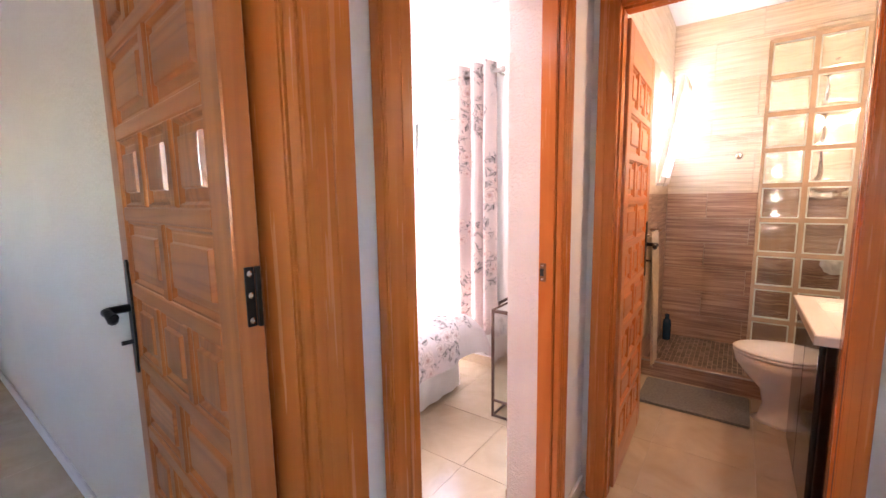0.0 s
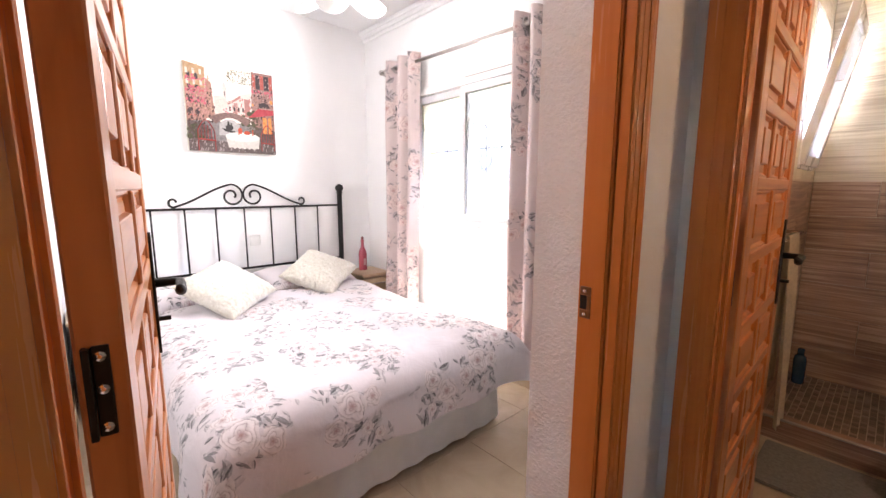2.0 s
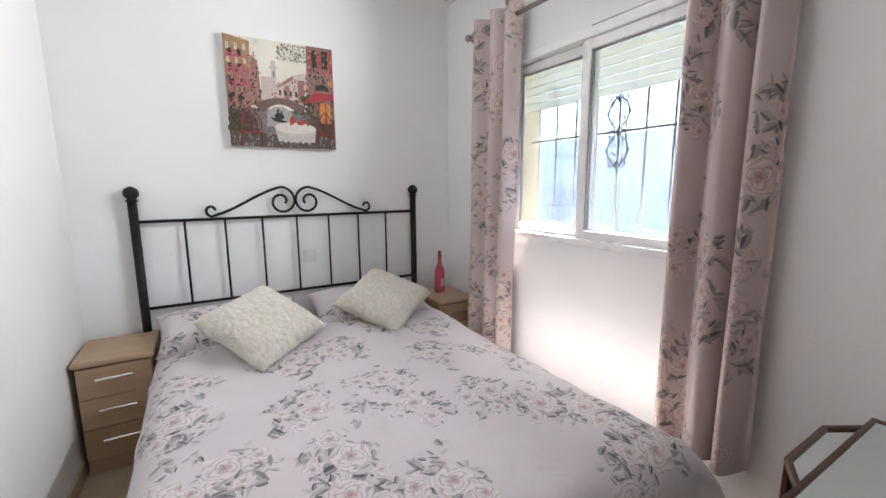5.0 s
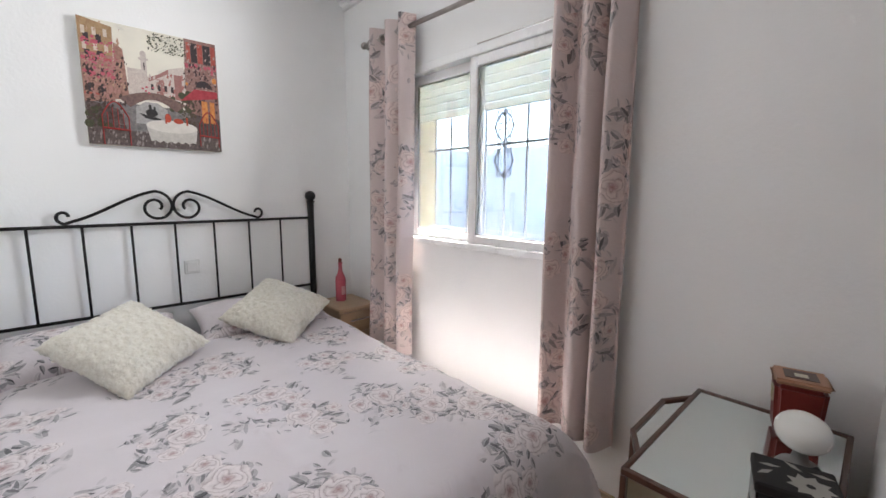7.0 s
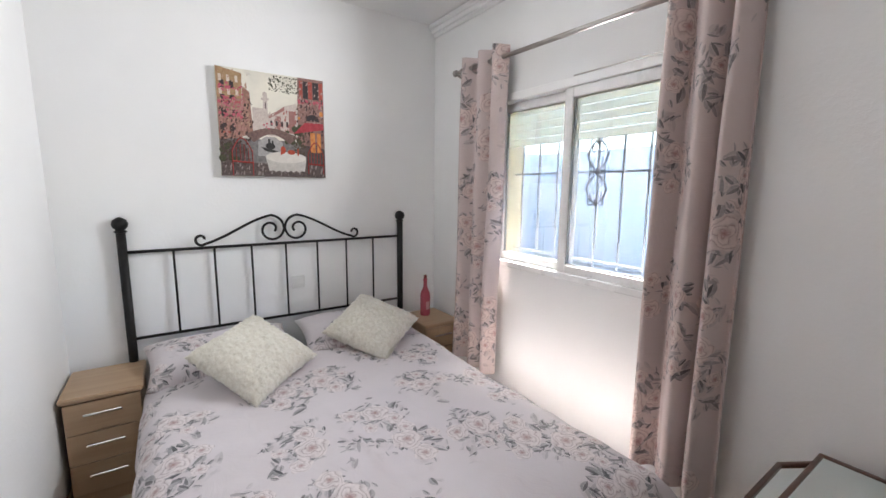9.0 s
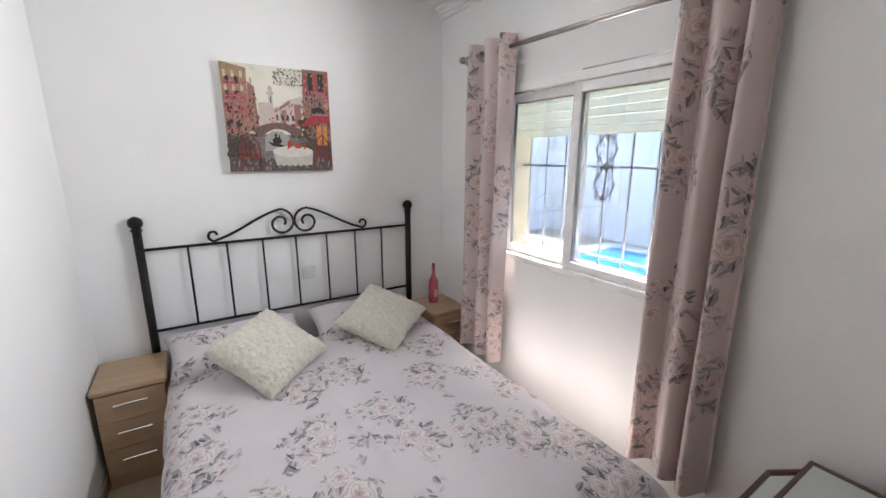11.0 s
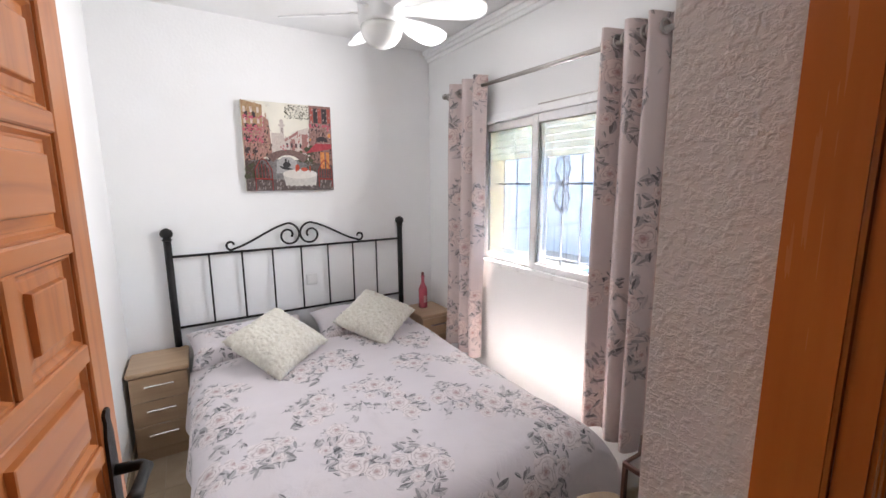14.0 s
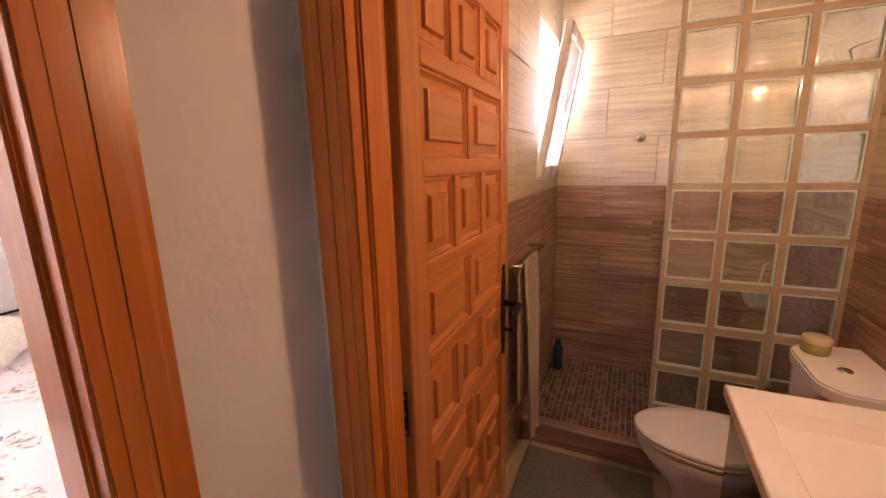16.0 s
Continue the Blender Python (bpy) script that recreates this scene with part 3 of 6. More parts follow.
def lever_handle(parent, x, side, towards):
    """A forged black handle on a long shaped plate; side is the face, towards the way the lever points."""
    y = side * 0.0205
    plate = bmesh.new()
    prof = [(0.006, -0.15), (0.014, -0.142), (0.010, -0.125), (0.017, -0.10), (0.019, 0.0), (0.017, 0.10), (0.010, 0.125), (0.014, 0.142), (0.006, 0.15)]
    front = [plate.verts.new((x + r, y + side * 0.005, 1.03 + h)) for r, h in prof] + [plate.verts.new((x - r, y + side * 0.005, 1.03 + h)) for r, h in prof[::-1]]
    back = [plate.verts.new((v.co.x, y - side * 0.0008, v.co.z)) for v in front]
    plate.faces.new(front)
    plate.faces.new(back[::-1])
    for i in range(len(front)):
        j = (i + 1) % len(front)
        plate.faces.new((front[i], front[j], back[j], back[i]))
    bmesh.ops.recalc_face_normals(plate, faces=plate.faces)
    pl = obj_from("handle_plate", plate, IRON)
    pl.parent = parent
    tagged(pl, "black forged plate")
    z = 1.055
    pts = [(x, y, z), (x, y + side * 0.045, z), (x + towards * 0.012, y + side * 0.056, z), (x + towards * 0.05, y + side * 0.057, z + 0.003), (x + towards * 0.085, y + side * 0.055, z - 0.006), (x + towards * 0.105, y + side * 0.053, z + 0.006)]
    lever = tube(pts, [0.011, 0.010, 0.011, 0.010, 0.012, 0.007], 10)
    lv = obj_from("handle", lever, IRON, True)
    lv.parent = parent
    tagged(lv, "black forged lever handle")
    ky = tube([(x, y + side * 0.004, 0.965), (x, y + side * 0.03, 0.965)], 0.006, 8)
    kk = obj_from("keyhole", ky, IRON)
    kk.parent = parent


def panelled_door(name, x, y, turn, width, hand, mid, label):
    """A leaf of stiles, rails and raised panels in alternating rows of two and three. Local x runs from the hinges, turn in degrees; hand: side of the leaf (+1 or -1) that carries the hinges' knuckles."""
    ob = new(name)
    ob.matrix_basis = pose(x, y, 0.008, 0, 0, turn)
    tagged(ob, label, "door", "panelled pine doors", "structure")
    st, rail, top = 0.075, 0.034, DOOR_H - 0.012
    rows, z0, pitch = 9, 0.156, 0.193

    def bar(nm, mat, *b):
        o = obj_from(nm, B(*b, bevel=0.003), mat)
        o.parent = ob

    for a, b in ((0, st), (width - st, width)):
        bar("stile", PINE_DOOR, a, b, -0.02, 0.02, 0, top)
    spans = [(0.0, z0)] + [(z0 + (i + 1) * pitch - rail, z0 + (i + 1) * pitch) for i in range(rows - 1)] + [(z0 + rows * pitch - rail, top)]
    for a, b in spans:
        bar("rail", PINE_DOOR_FLAT, st, width - st, -0.0195, 0.0195, a, b)
    shared = {}
    for i in range(rows):
        lo, hi = z0 + i * pitch, z0 + (i + 1) * pitch - rail
        count = 3 if i % 2 == 0 else 2
        w = (width - 2 * st - (count - 1) * rail) / count
        for c in range(count):
            a = st + c * (w + rail)
            if c:
                bar("muntin", PINE_DOOR, a - rail, a, -0.0192, 0.0192, lo, hi)
            if count not in shared:
                me = bpy.data.meshes.new("panel")
                bm = raised_panel(w + 0.002, hi - lo + 0.002)
                bm.to_mesh(me)
                bm.free()
                me.materials.append(PINE_DOOR_FLAT if count == 2 else PINE_DOOR)
                shared[count] = me
            pn = new("panel", shared[count])
            pn.parent = ob
            pn.location = (a + w / 2, 0, (lo + hi) / 2)
    lever_handle(ob, width - 0.055, 1, -1)
    lever_handle(ob, width - 0.055, -1, -1)
    for z in (0.25, mid, 1.80):
        h = obj_from("hinge", boxes((-0.0035, 0.001, -0.007, 0.007, z - 0.046, z + 0.046), (-0.012, -0.0033, hand * 0.010 - 0.003, hand * 0.010 + 0.003, z - 0.046, z + 0.046), (-0.006, 0.0, hand * 0.0095, hand * 0.014, z - 0.046, z + 0.046), bevel=0.001), IRON)
        h.parent = ob
        tagged(h, "black metal hinge")
        for dz in (-0.036, 0.003, 0.036):
            s = obj_from("screw", lathe([(0.005, 0), (0.005, 0.0015), (0.002, 0.0025)], 0, 0, 0, 8), CHROME)
            s.parent = h
            s.matrix_basis = pose(-0.0035, 0.0, z + dz, 0, -90, 0)
    return ob


panelled_door("door_room", -0.497, 0.545, 174.6, 0.725, -1, 1.18, "open orange-brown panelled pine door leading to the next room")
panelled_door("door_bedroom", -0.552, 0.856, 171.9, 0.755, 1, 1.09, "open orange-brown panelled pine bedroom door with black handle")
panelled_door("door_bath", -0.312, 2.050, 91.5, 0.675, 1, 1.04, "open orange-brown panelled pine bathroom door with black handle")

# ---- bedroom window ----
win = thing("window_1", -2.15, BY1, WZ0, "white sliding window with iron grille outside and half lowered shutter", "window", kind="structure")
wy = BY1 - 0.02
part("window_frame", boxes((WX0, WX0 + 0.05, wy, wy + 0.09, WZ0, WZ1), (WX1 - 0.05, WX1, wy, wy + 0.09, WZ0, WZ1), (WX0 + 0.05, WX1 - 0.05, wy, wy + 0.09, WZ1 - 0.045, WZ1), (WX0 + 0.05, WX1 - 0.05, wy, wy + 0.09, WZ0, WZ0 + 0.035), bevel=0.004), PVC, win, "white frame")


def sash(x0, x1, y0, name):
    z0, z1, w = WZ0 + 0.036, WZ1 - 0.046, 0.05
    s = part(name, boxes((x0, x0 + w, y0, y0 + 0.03, z0, z1), (x1 - w, x1, y0, y0 + 0.03, z0, z1), (x0 + w, x1 - w, y0, y0 + 0.03, z1 - w, z1), (x0 + w, x1 - w, y0, y0 + 0.03, z0, z0 + w * 0.9), bevel=0.004), PVC, win)
    gasket = boxes((x0 + w, x0 + w + 0.006, y0 + 0.006, y0 + 0.024, z0 + 0.045, z1 - w), (x1 - w - 0.006, x1 - w, y0 + 0.006, y0 + 0.024, z0 + 0.045, z1 - w), (x0 + w, x1 - w, y0 + 0.006, y0 + 0.024, z0 + 0.045, z0 + 0.051), (x0 + w, x1 - w, y0 + 0.006, y0 + 0.024, z1 - w - 0.006, z1 - w))
    part("gasket", gasket, GREYBASE, s, "dark grey sealing strip")
    p = part("pane", B(x0 + w, x1 - w, y0 + 0.013, y0 + 0.017, z0 + 0.045, z1 - w), PANE, s, "glass pane tinted grey to dim the view outdoors")
    p.visible_shadow = False


sash(WX0 + 0.05, -2.14, wy + 0.05, "sash")
sash(-2.19, WX1 - 0.05, wy + 0.012, "sash")
part("window_sill", B(WX0, WX1, 3.03, 3.24, WZ0 - 0.03, WZ0 + 0.012, bevel=0.005), PVC, win, "white outer sill")
part("reveal", boxes((WX0, WX0 + 0.012, 3.03, 3.218, WZ0 + 0.012, WZ1), (WX1 - 0.012, WX1, 3.03, 3.218, WZ0 + 0.012, WZ1)), plaster("yellow_outer_plaster", (0.78, 0.67, 0.45)), win, "sunlit yellow outer plaster")
for i in range(7):
    z = 1.748 + i * 0.045
    part("shutter_slat", B(WX0 + 0.013, WX1 - 0.013, 3.05, 3.062, z, z + 0.043, bevel=0.005), SHUTTER, win, "cream roller shutter slat")
for x in (-2.684, -2.544, -2.40, -2.262, -2.125, -1.978, -1.84, -1.70, -1.58):
    part("grille_bar", tube([(x, 3.15, WZ0 + 0.012), (x, 3.15, WZ1)], 0.0065, 8), GRILLE, win, "grey iron bar")
for z in (1.102, 1.585):
    grille = part("grille_rail", B(WX0 + 0.012, WX1 - 0.012, 3.143, 3.157, z - 0.006, z + 0.006), GRILLE, win, "grey iron rail")
bm = bmesh.new()


def scroll(cx, cz, r, a0, turns, plane, at, tight=0.75, n=26):
    pts = []
    for i in range(n):
        f = i / (n - 1)
        a, q = a0 + f * turns * 2 * math.pi, r * (1 - tight * f)
        p, z = cx + q * math.cos(a), cz + q * math.sin(a)
        pts.append((at, p, z) if plane == "x" else (p, at, z))
    return pts


for cz in (1.676, 1.494):
    for sx in (-1, 1):
        # a tall C with a curl at either end, an inner leaf and outward buds
        side = [(-2.125 + sx * (0.012 + 0.046 * math.cos(q)), 3.14, cz + 0.062 * math.sin(q)) for q in [-1.35 + 2.7 * j / 14 for j in range(15)]]
        tube(side, 0.0042, 6, bm=bm)
        for sz in (-1, 1):
            tube(scroll(-2.125 + sx * 0.030, cz + sz * 0.070, 0.022, math.pi * (0.5 if sx > 0 else 0.5) * -sz, sx * sz * 1.1, "y", 3.14, 0.7, 14), 0.0038, 6, bm=bm)
            tube(scroll(-2.125 + sx * 0.020, cz + sz * 0.026, 0.020, math.pi * 0.5 * sz, -sx * sz * 0.8, "y", 3.136, 0.6, 12), 0.0034, 6, bm=bm)
        lathe([(0.002, -0.012), (0.008, 0), (0.002, 0.012)], -2.125 + sx * 0.064, 3.14, cz, 7, bm=bm)
for cz in (1.585, 1.42, 1.745):
    lathe([(0.004, -0.02), (0.016, 0), (0.004, 0.02)], -2.125, 3.14, cz, 8, bm=bm)
part("scrollwork", bm, ORNAMENT, grille, "ornate scrolled ironwork")

# bathroom window, tilted open
bw = thing("window_2", TX0, 3.98, 1.40, "small white bathroom window tilted open", "window", kind="structure")
part("window_frame", boxes((-0.50, -0.425, 3.70, 3.735, 1.40, 2.22), (-0.50, -0.425, 4.235, 4.27, 1.40, 2.22), (-0.50, -0.425, 3.735, 4.235, 1.40, 1.435), (-0.50, -0.425, 3.735, 4.235, 2.185, 2.22), bevel=0.004), PVC, bw)
tilt = pose(-0.428, 0, 1.42, 0, 10.5, 0)
bm = bmesh.new()
for b in ((-0.02, 0.02, 3.72, 3.775, 0, 0.78), (-0.02, 0.02, 4.195, 4.25, 0, 0.78), (-0.02, 0.02, 3.775, 4.195, 0, 0.055), (-0.02, 0.02, 3.775, 4.195, 0.725, 0.78)):
    box(bm, *b, bevel=0.004, m=tilt)
s2 = part("sash", bm, PVC, bw, "white tilted sash")
pn = part("pane", B(-0.003, 0.003, 3.775, 4.195, 0.055, 0.725, m=tilt), glass("frosted_pane", (0.38, 0.39, 0.40), 0.35), s2, "frosted glass pane")
part("handle", tube([tilt @ Vector(p) for p in ((0.02, 3.748, 0.42), (0.05, 3.748, 0.42), (0.055, 3.748, 0.34))], 0.007, 8), CHROME, s2, "metal window handle")

# ---- the garden outside ----
GROUND = stone_tile("pale_terrace_stone", (0.42, 0.36, 0.28), (0.55, 0.48, 0.38), 0.7)
setting("ground", boxes((-60, 60, 3.2, 60, -0.3, -0.15)), GROUND, "pale paved terrace outside the window", "ground")
setting("ground_back", boxes((-60, 60, -60, HY0 - 0.2, -0.3, -0.15), (-60, -4.75, HY0 - 0.2, 3.2, -0.3, -0.15), (1.65, 60, HY0 - 0.2, 3.2, -0.3, -0.15)), GROUND, "pale paved ground round the house", "ground")
k = Mat("pool_water", 0.05)
k.color(k.ramp(k.noise(k.coord(), 3.0, 3), [(0.3, (0.02, 0.22, 0.55)), (0.7, (0.04, 0.34, 0.72))]))
k.bump(k.noise(k.coord(), 9.0, 3), 0.3, 0.02)
setting("water", B(-5.6, -1.2, 6.2, 8.3, -0.149, -0.13), k.m, "bright blue swimming pool water", "pool")
setting("pool_edge", boxes((-5.9, -0.9, 5.95, 6.2, -0.15, -0.09), (-5.9, -0.9, 8.3, 8.5, -0.15, -0.09), (-5.9, -5.6, 6.2, 8.3, -0.15, -0.09), (-1.2, -0.9, 6.2, 8.3, -0.15, -0.09), bevel=0.02), PLASTIC, "white pool edging", "pool")
setting("garden_wall", boxes((-14, -3.9, 9.0, 9.2, -0.15, 2.35), (-3.9, 6, 9.0, 9.2, -0.15, 1.15), (-8.2, -8.0, 3.2, 9.0, -0.15, 2.35)), plaster("white_garden_wall", (0.74, 0.76, 0.78), 20.0, 0.004), "white rendered garden wall in the shade", "wall")
LEAVES = plain("green_leaves", (0.06, 0.10, 0.035), 0.7, 0.0, 0.5, 3)
BARK = plain("grey_bark", (0.12, 0.09, 0.065), 0.9, 0.0, 0.3, 20, 0.5)


def garden_tree(x, y, h, spread, count):
    rnd = random.Random(int(x * 31 + y * 7))
    ob = thing("tree", x, y, -0.15, "green leafy garden tree behind the wall", "tree", "garden trees")
    bm = tube([(x, y, -0.15), (x + 0.1, y, h * 0.3), (x + 0.05, y + 0.1, h * 0.6)], [0.12, 0.09, 0.05], 8)
    for i in range(6):
        a = i * 1.1
        tube([(x + 0.08, y, h * 0.35), (x + spread * 0.5 * math.cos(a), y + spread * 0.5 * math.sin(a), h * 0.65), (x + spread * 0.8 * math.cos(a), y + spread * 0.8 * math.sin(a), h * 0.85)], [0.045, 0.03, 0.01], 6, bm=bm)
    part("trunk", bm, BARK, ob)
    bm = bmesh.new()
    for i in range(count):
        a, q, z = rnd.uniform(0, 6.28), spread * math.sqrt(rnd.random()), h * rnd.uniform(0.45, 1.0)
        q *= 1 - 0.5 * abs(z / h - 0.7)
        c = Vector((x + q * math.cos(a), y + q * math.sin(a), z))
        u = Vector((rnd.uniform(-1, 1), rnd.uniform(-1, 1), rnd.uniform(-1, 1))).normalized()
        w = u.orthogonal().normalized()
        s = rnd.uniform(0.05, 0.11)
        bm.faces.new([bm.verts.new(c + p) for p in (-u * s, w * s * 0.45, u * s, -w * s * 0.45)])
    part("crown", bm, LEAVES, ob)


garden_tree(-4.3, 10.6, 3.0, 1.3, 1500)
garden_tree(-2.6, 11.5, 2.6, 1.2, 1200)

# ---- bed ----
bed = thing("bed", -2.4, 1.81, 0, "double bed made up with a pale rose-print duvet", "bed")
MX0, MX1, MY0, MY1, MZ = -3.34, -1.42, 1.13, 2.545, 0.50
part("mattress", B(MX0, MX1 - 0.03, MY0 + 0.04, MY1 - 0.04, 0.16, MZ - 0.03, bevel=0.05, seg=3), VALANCE, bed)
for x in (MX0 + 0.1, MX1 - 0.15):
    for y in (MY0 + 0.12, MY1 - 0.12):
        part("leg", lathe([(0.025, 0), (0.025, 0.17)], x, y, 0, 12), IRON, bed)


def round_rect(f, x0, x1, y0, y1, r):
    """A point at the fraction f along the sides south, foot and north of the bed, starting at the head."""
    lx, ly = x1 - x0 - r, y1 - y0 - 2 * r
    arc = math.pi * r / 2
    s = f * (2 * lx + ly + 2 * arc)
    if s < lx:
        return x0 + s, y0, 0, -1
    s -= lx
    if s < arc:
        a = -math.pi / 2 + s / r
        return x1 - r + r * math.cos(a), y0 + r + r * math.sin(a), math.cos(a), math.sin(a)
    s -= arc
    if s < ly:
        return x1, y0 + r + s, 1, 0
    s -= ly
    if s < arc:
        a = s / r
        return x1 - r + r * math.cos(a), y1 - r + r * math.sin(a), math.cos(a), math.sin(a)
    s -= arc
    return x1 - r - s, y1, 0, 1


def valance(u, v):
    x, y, nx, ny = round_rect(u, MX0, MX1 - 0.02, MY0 + 0.02, MY1 - 0.02, 0.06)
    fold = 0.006 * math.sin(u * 210) * v + 0.010 * soft(u * 30, v, 3.0) * v
    flare = 0.02 * v + fold
    return Vector((x + nx * flare, y + ny * flare, 0.40 - 0.375 * v))


part("valance", sheet(240, 8, valance), VALANCE, bed, "white gathered bed skirt", True)


def duvet(u, v):
    """A cover that lies flat and falls over the sides and the foot with rounded edges."""
    lx, ly = 1.97, 2.02
    a, b = -3.10 + u * lx, MY0 - (ly - (MY1 - MY0)) / 2 + v * ly
    over_x, drop = max(0.0, a - (MX1 - 0.05)), 0.0
    side_s, side_n = max(0.0, MY0 + 0.05 - b), max(0.0, b - (MY1 - 0.05))

    def fall(o):
        r = 0.13
        q = r * math.pi / 2
        if o <= 0:
            return 0.0, 0.0
        if o < q:
            return r * math.sin(o / r), r * (1 - math.cos(o / r))
        return r + (o - q) * 0.10, r + (o - q) * 0.99

    fx, dx = fall(over_x)
    fs, ds = fall(side_s)
    fn, dn = fall(side_n)
    x, y = min(a, MX1 - 0.05) + fx, min(max(b, MY0 + 0.05), MY1 - 0.05) - fs + fn
    both = min(dx, max(ds, dn))
    d = max(dx, ds, dn) + 0.30 * both
    x += 0.12 * min(1.0, both * 4) * (1 if over_x else 0)
    hang = min(1.0, d * 3)
    wr = 0.018 * soft(a * 2.2, b * 2.6, 1.0) + 0.010 * soft(a * 6 + b * 2, b * 5, 4.0) + 0.004 * soft(a * 15, b * 9 + a * 4, 6.0)
    crease = 0.010 * math.exp(-((b - 1.78 - 0.10 * (a + 2.0)) / 0.018) ** 2) * max(0, 1 - abs(a + 2.05) / 0.45)
    z = MZ + 0.035 - d + (1 - hang) * (wr + crease)
    z += 0.02 * math.exp(-((a + 3.0) / 0.25) ** 2)
    if dx > 0.1:
        x += 0.022 * math.sin(b * 17 + 1.5) * hang * min(1, (dx - 0.1) * 5) + 0.02 * soft(b * 6, d * 3, 7)
    if max(ds, dn) > 0.1:
        y += (0.018 * math.sin(a * 15) + 0.02 * soft(a * 5, d * 3, 9)) * hang * (1 if dn else -1)
    return Vector((x, y, max(z, 0.055 + 0.02 * soft(a * 4, b * 4, 2))))


dv = part("duvet", sheet(150, 130, duvet, lambda u, v: (u * 1.97, v * 2.02)), DUVET, bed, "pale pink duvet printed with grey leaves and roses", True)


def pillow_mesh(w, d, h, seed, n=26, pinch=0.07):
    """A stuffed pillow, plump in the middle with drawn-in sides and pointed corners."""
    bm = bmesh.new()
    layer = bm.loops.layers.uv.new("UVMap")
    for s in (1, -1):
        g = []
        for i in range(n + 1):
            row = []
            for j in range(n + 1):
                a, b = i / n * 2 - 1, j / n * 2 - 1
                fat = (max(0, 1 - a ** 4) * max(0, 1 - b ** 4)) ** 0.55
                x = a * w / 2 * (1 - pinch * (1 - b * b))
                y = b * d / 2 * (1 - pinch * (1 - a * a))
                row.append(bm.verts.new((x, y, s * (h / 2) * fat + 0.006 * soft(a * 3, b * 3, seed) * fat)))
            g.append(row)
        for i in range(n):
            for j in range(n):
                q = (g[i][j], g[i + 1][j], g[i + 1][j + 1], g[i][j + 1])
                f = bm.faces.new(q if s > 0 else q[::-1])
                for loop in f.loops:
                    loop[layer].uv = (loop.vert.co.x + seed, loop.vert.co.y + seed)
    bmesh.ops.remove_doubles(bm, verts=bm.verts, dist=0.0008)
    return bm


def pillow(name, m, w, d, h, mat, label, category, seed, rough=0.0):
    bm = pillow_mesh(w, d, h, seed, 60 if rough else 26)
    if rough:
        bm.normal_update()
        for v in bm.verts:
            v.co += v.normal * rough * (soft(v.co.x, v.co.y, v.co.z + seed, 60) + 0.6 * soft(v.co.x, v.co.y, v.co.z, 130))
    ob = obj_from(name, bm, mat, True)
    ob.matrix_basis = m
    return tagged(ob, label, category)


pillow("pillow", pose(-3.17, 1.42, 0.585, 0, 14, 3), 0.40, 0.72, 0.15, DUVET, "bed pillow in rose-print cotton leaning at the headboard", "pillow", 0.35)
pillow("pillow", pose(-3.17, 2.19, 0.585, 0, 14, -3), 0.40, 0.72, 0.15, DUVET, "bed pillow in rose-print cotton leaning at the headboard", "pillow", 1.62)
pillow("cushion", pose(-2.845, 1.525, 0.660, -11, 26, -9) @ pose(0, 0, 0, 0, 0, 45), 0.43, 0.43, 0.16, FLEECE, "square cream fleece cushion lying on the bed", "cushion", 5.0, 0.009)
pillow("cushion", pose(-2.975, 2.210, 0.658, 1, 25, -8) @ pose(0, 0, 0, 0, 0, 45), 0.43, 0.43, 0.16, FLEECE, "square cream fleece cushion lying on the bed", "cushion", 8.0, 0.009)

# ---- headboard of black iron ----
hb = thing("headboard", -3.385, 1.81, 0, "black wrought-iron headboard with scrolled top and ball posts", "headboard")
HXP = -3.40
for y in (1.006, 2.622):
    post = part("post", tube([(HXP, y, 0), (HXP, y, 1.265)], 0.021, 14), IRON, hb, smooth=True)
    part("finial", lathe([(0.022, 1.245), (0.030, 1.252), (0.018, 1.262), (0.032, 1.275), (0.036, 1.292), (0.030, 1.312), (0.012, 1.324), (0.003, 1.327)], HXP, y, 0, 16), IRON, post, "black ball finial", True)
for z in (1.142, 0.672):
    part("rail", tube([(HXP, 1.006, z), (HXP, 2.622, z)], 0.0085, 8), IRON, hb, smooth=True)
for i in range(7):
    y = 1.226 + i * 0.197
    part("bar", tube([(HXP, y, 0.672), (HXP, y, 1.142)], 0.006, 8), IRON, hb, smooth=True)
for s in (-1, 1):
    yc = 1.814
    pts = []
    # the inner curl ends over the top, then the arm sweeps out and down to a small outer curl
    arm = []
    y0, z0, y1, z1 = yc + s * 0.078, 1.318, yc + s * 0.452, 1.160
    spiral = []
    for i in range(34):
        f = i / 33
        a = math.pi / 2 + (1 - f) * math.pi * 2 * 1.35
        q = 0.022 + 0.064 * f
        spiral.append((yc + s * (0.078 + q * math.cos(a)), 1.232 + q * math.sin(a)))
    for i in range(1, 14):
        f = i / 14
        e = f * f * (3 - 2 * f) * 0.55 + f * 0.45
        arm.append((y0 + (y1 - y0) * f, z0 + (z1 - z0) * e))
    tail = []
    for i in range(16):
        f = i / 15
        a = -math.pi / 2 + f * math.pi * 1.5
        q = 0.034 * (1 - 0.55 * f)
        tail.append((yc + s * (0.452 + q * math.cos(a)), 1.190 + q * math.sin(a)))
    pts = [(HXP, p, z) for p, z in spiral + arm + tail]
    part("scroll", tube(pts, 0.0075, 8), IRON, hb, "black iron scroll", True)


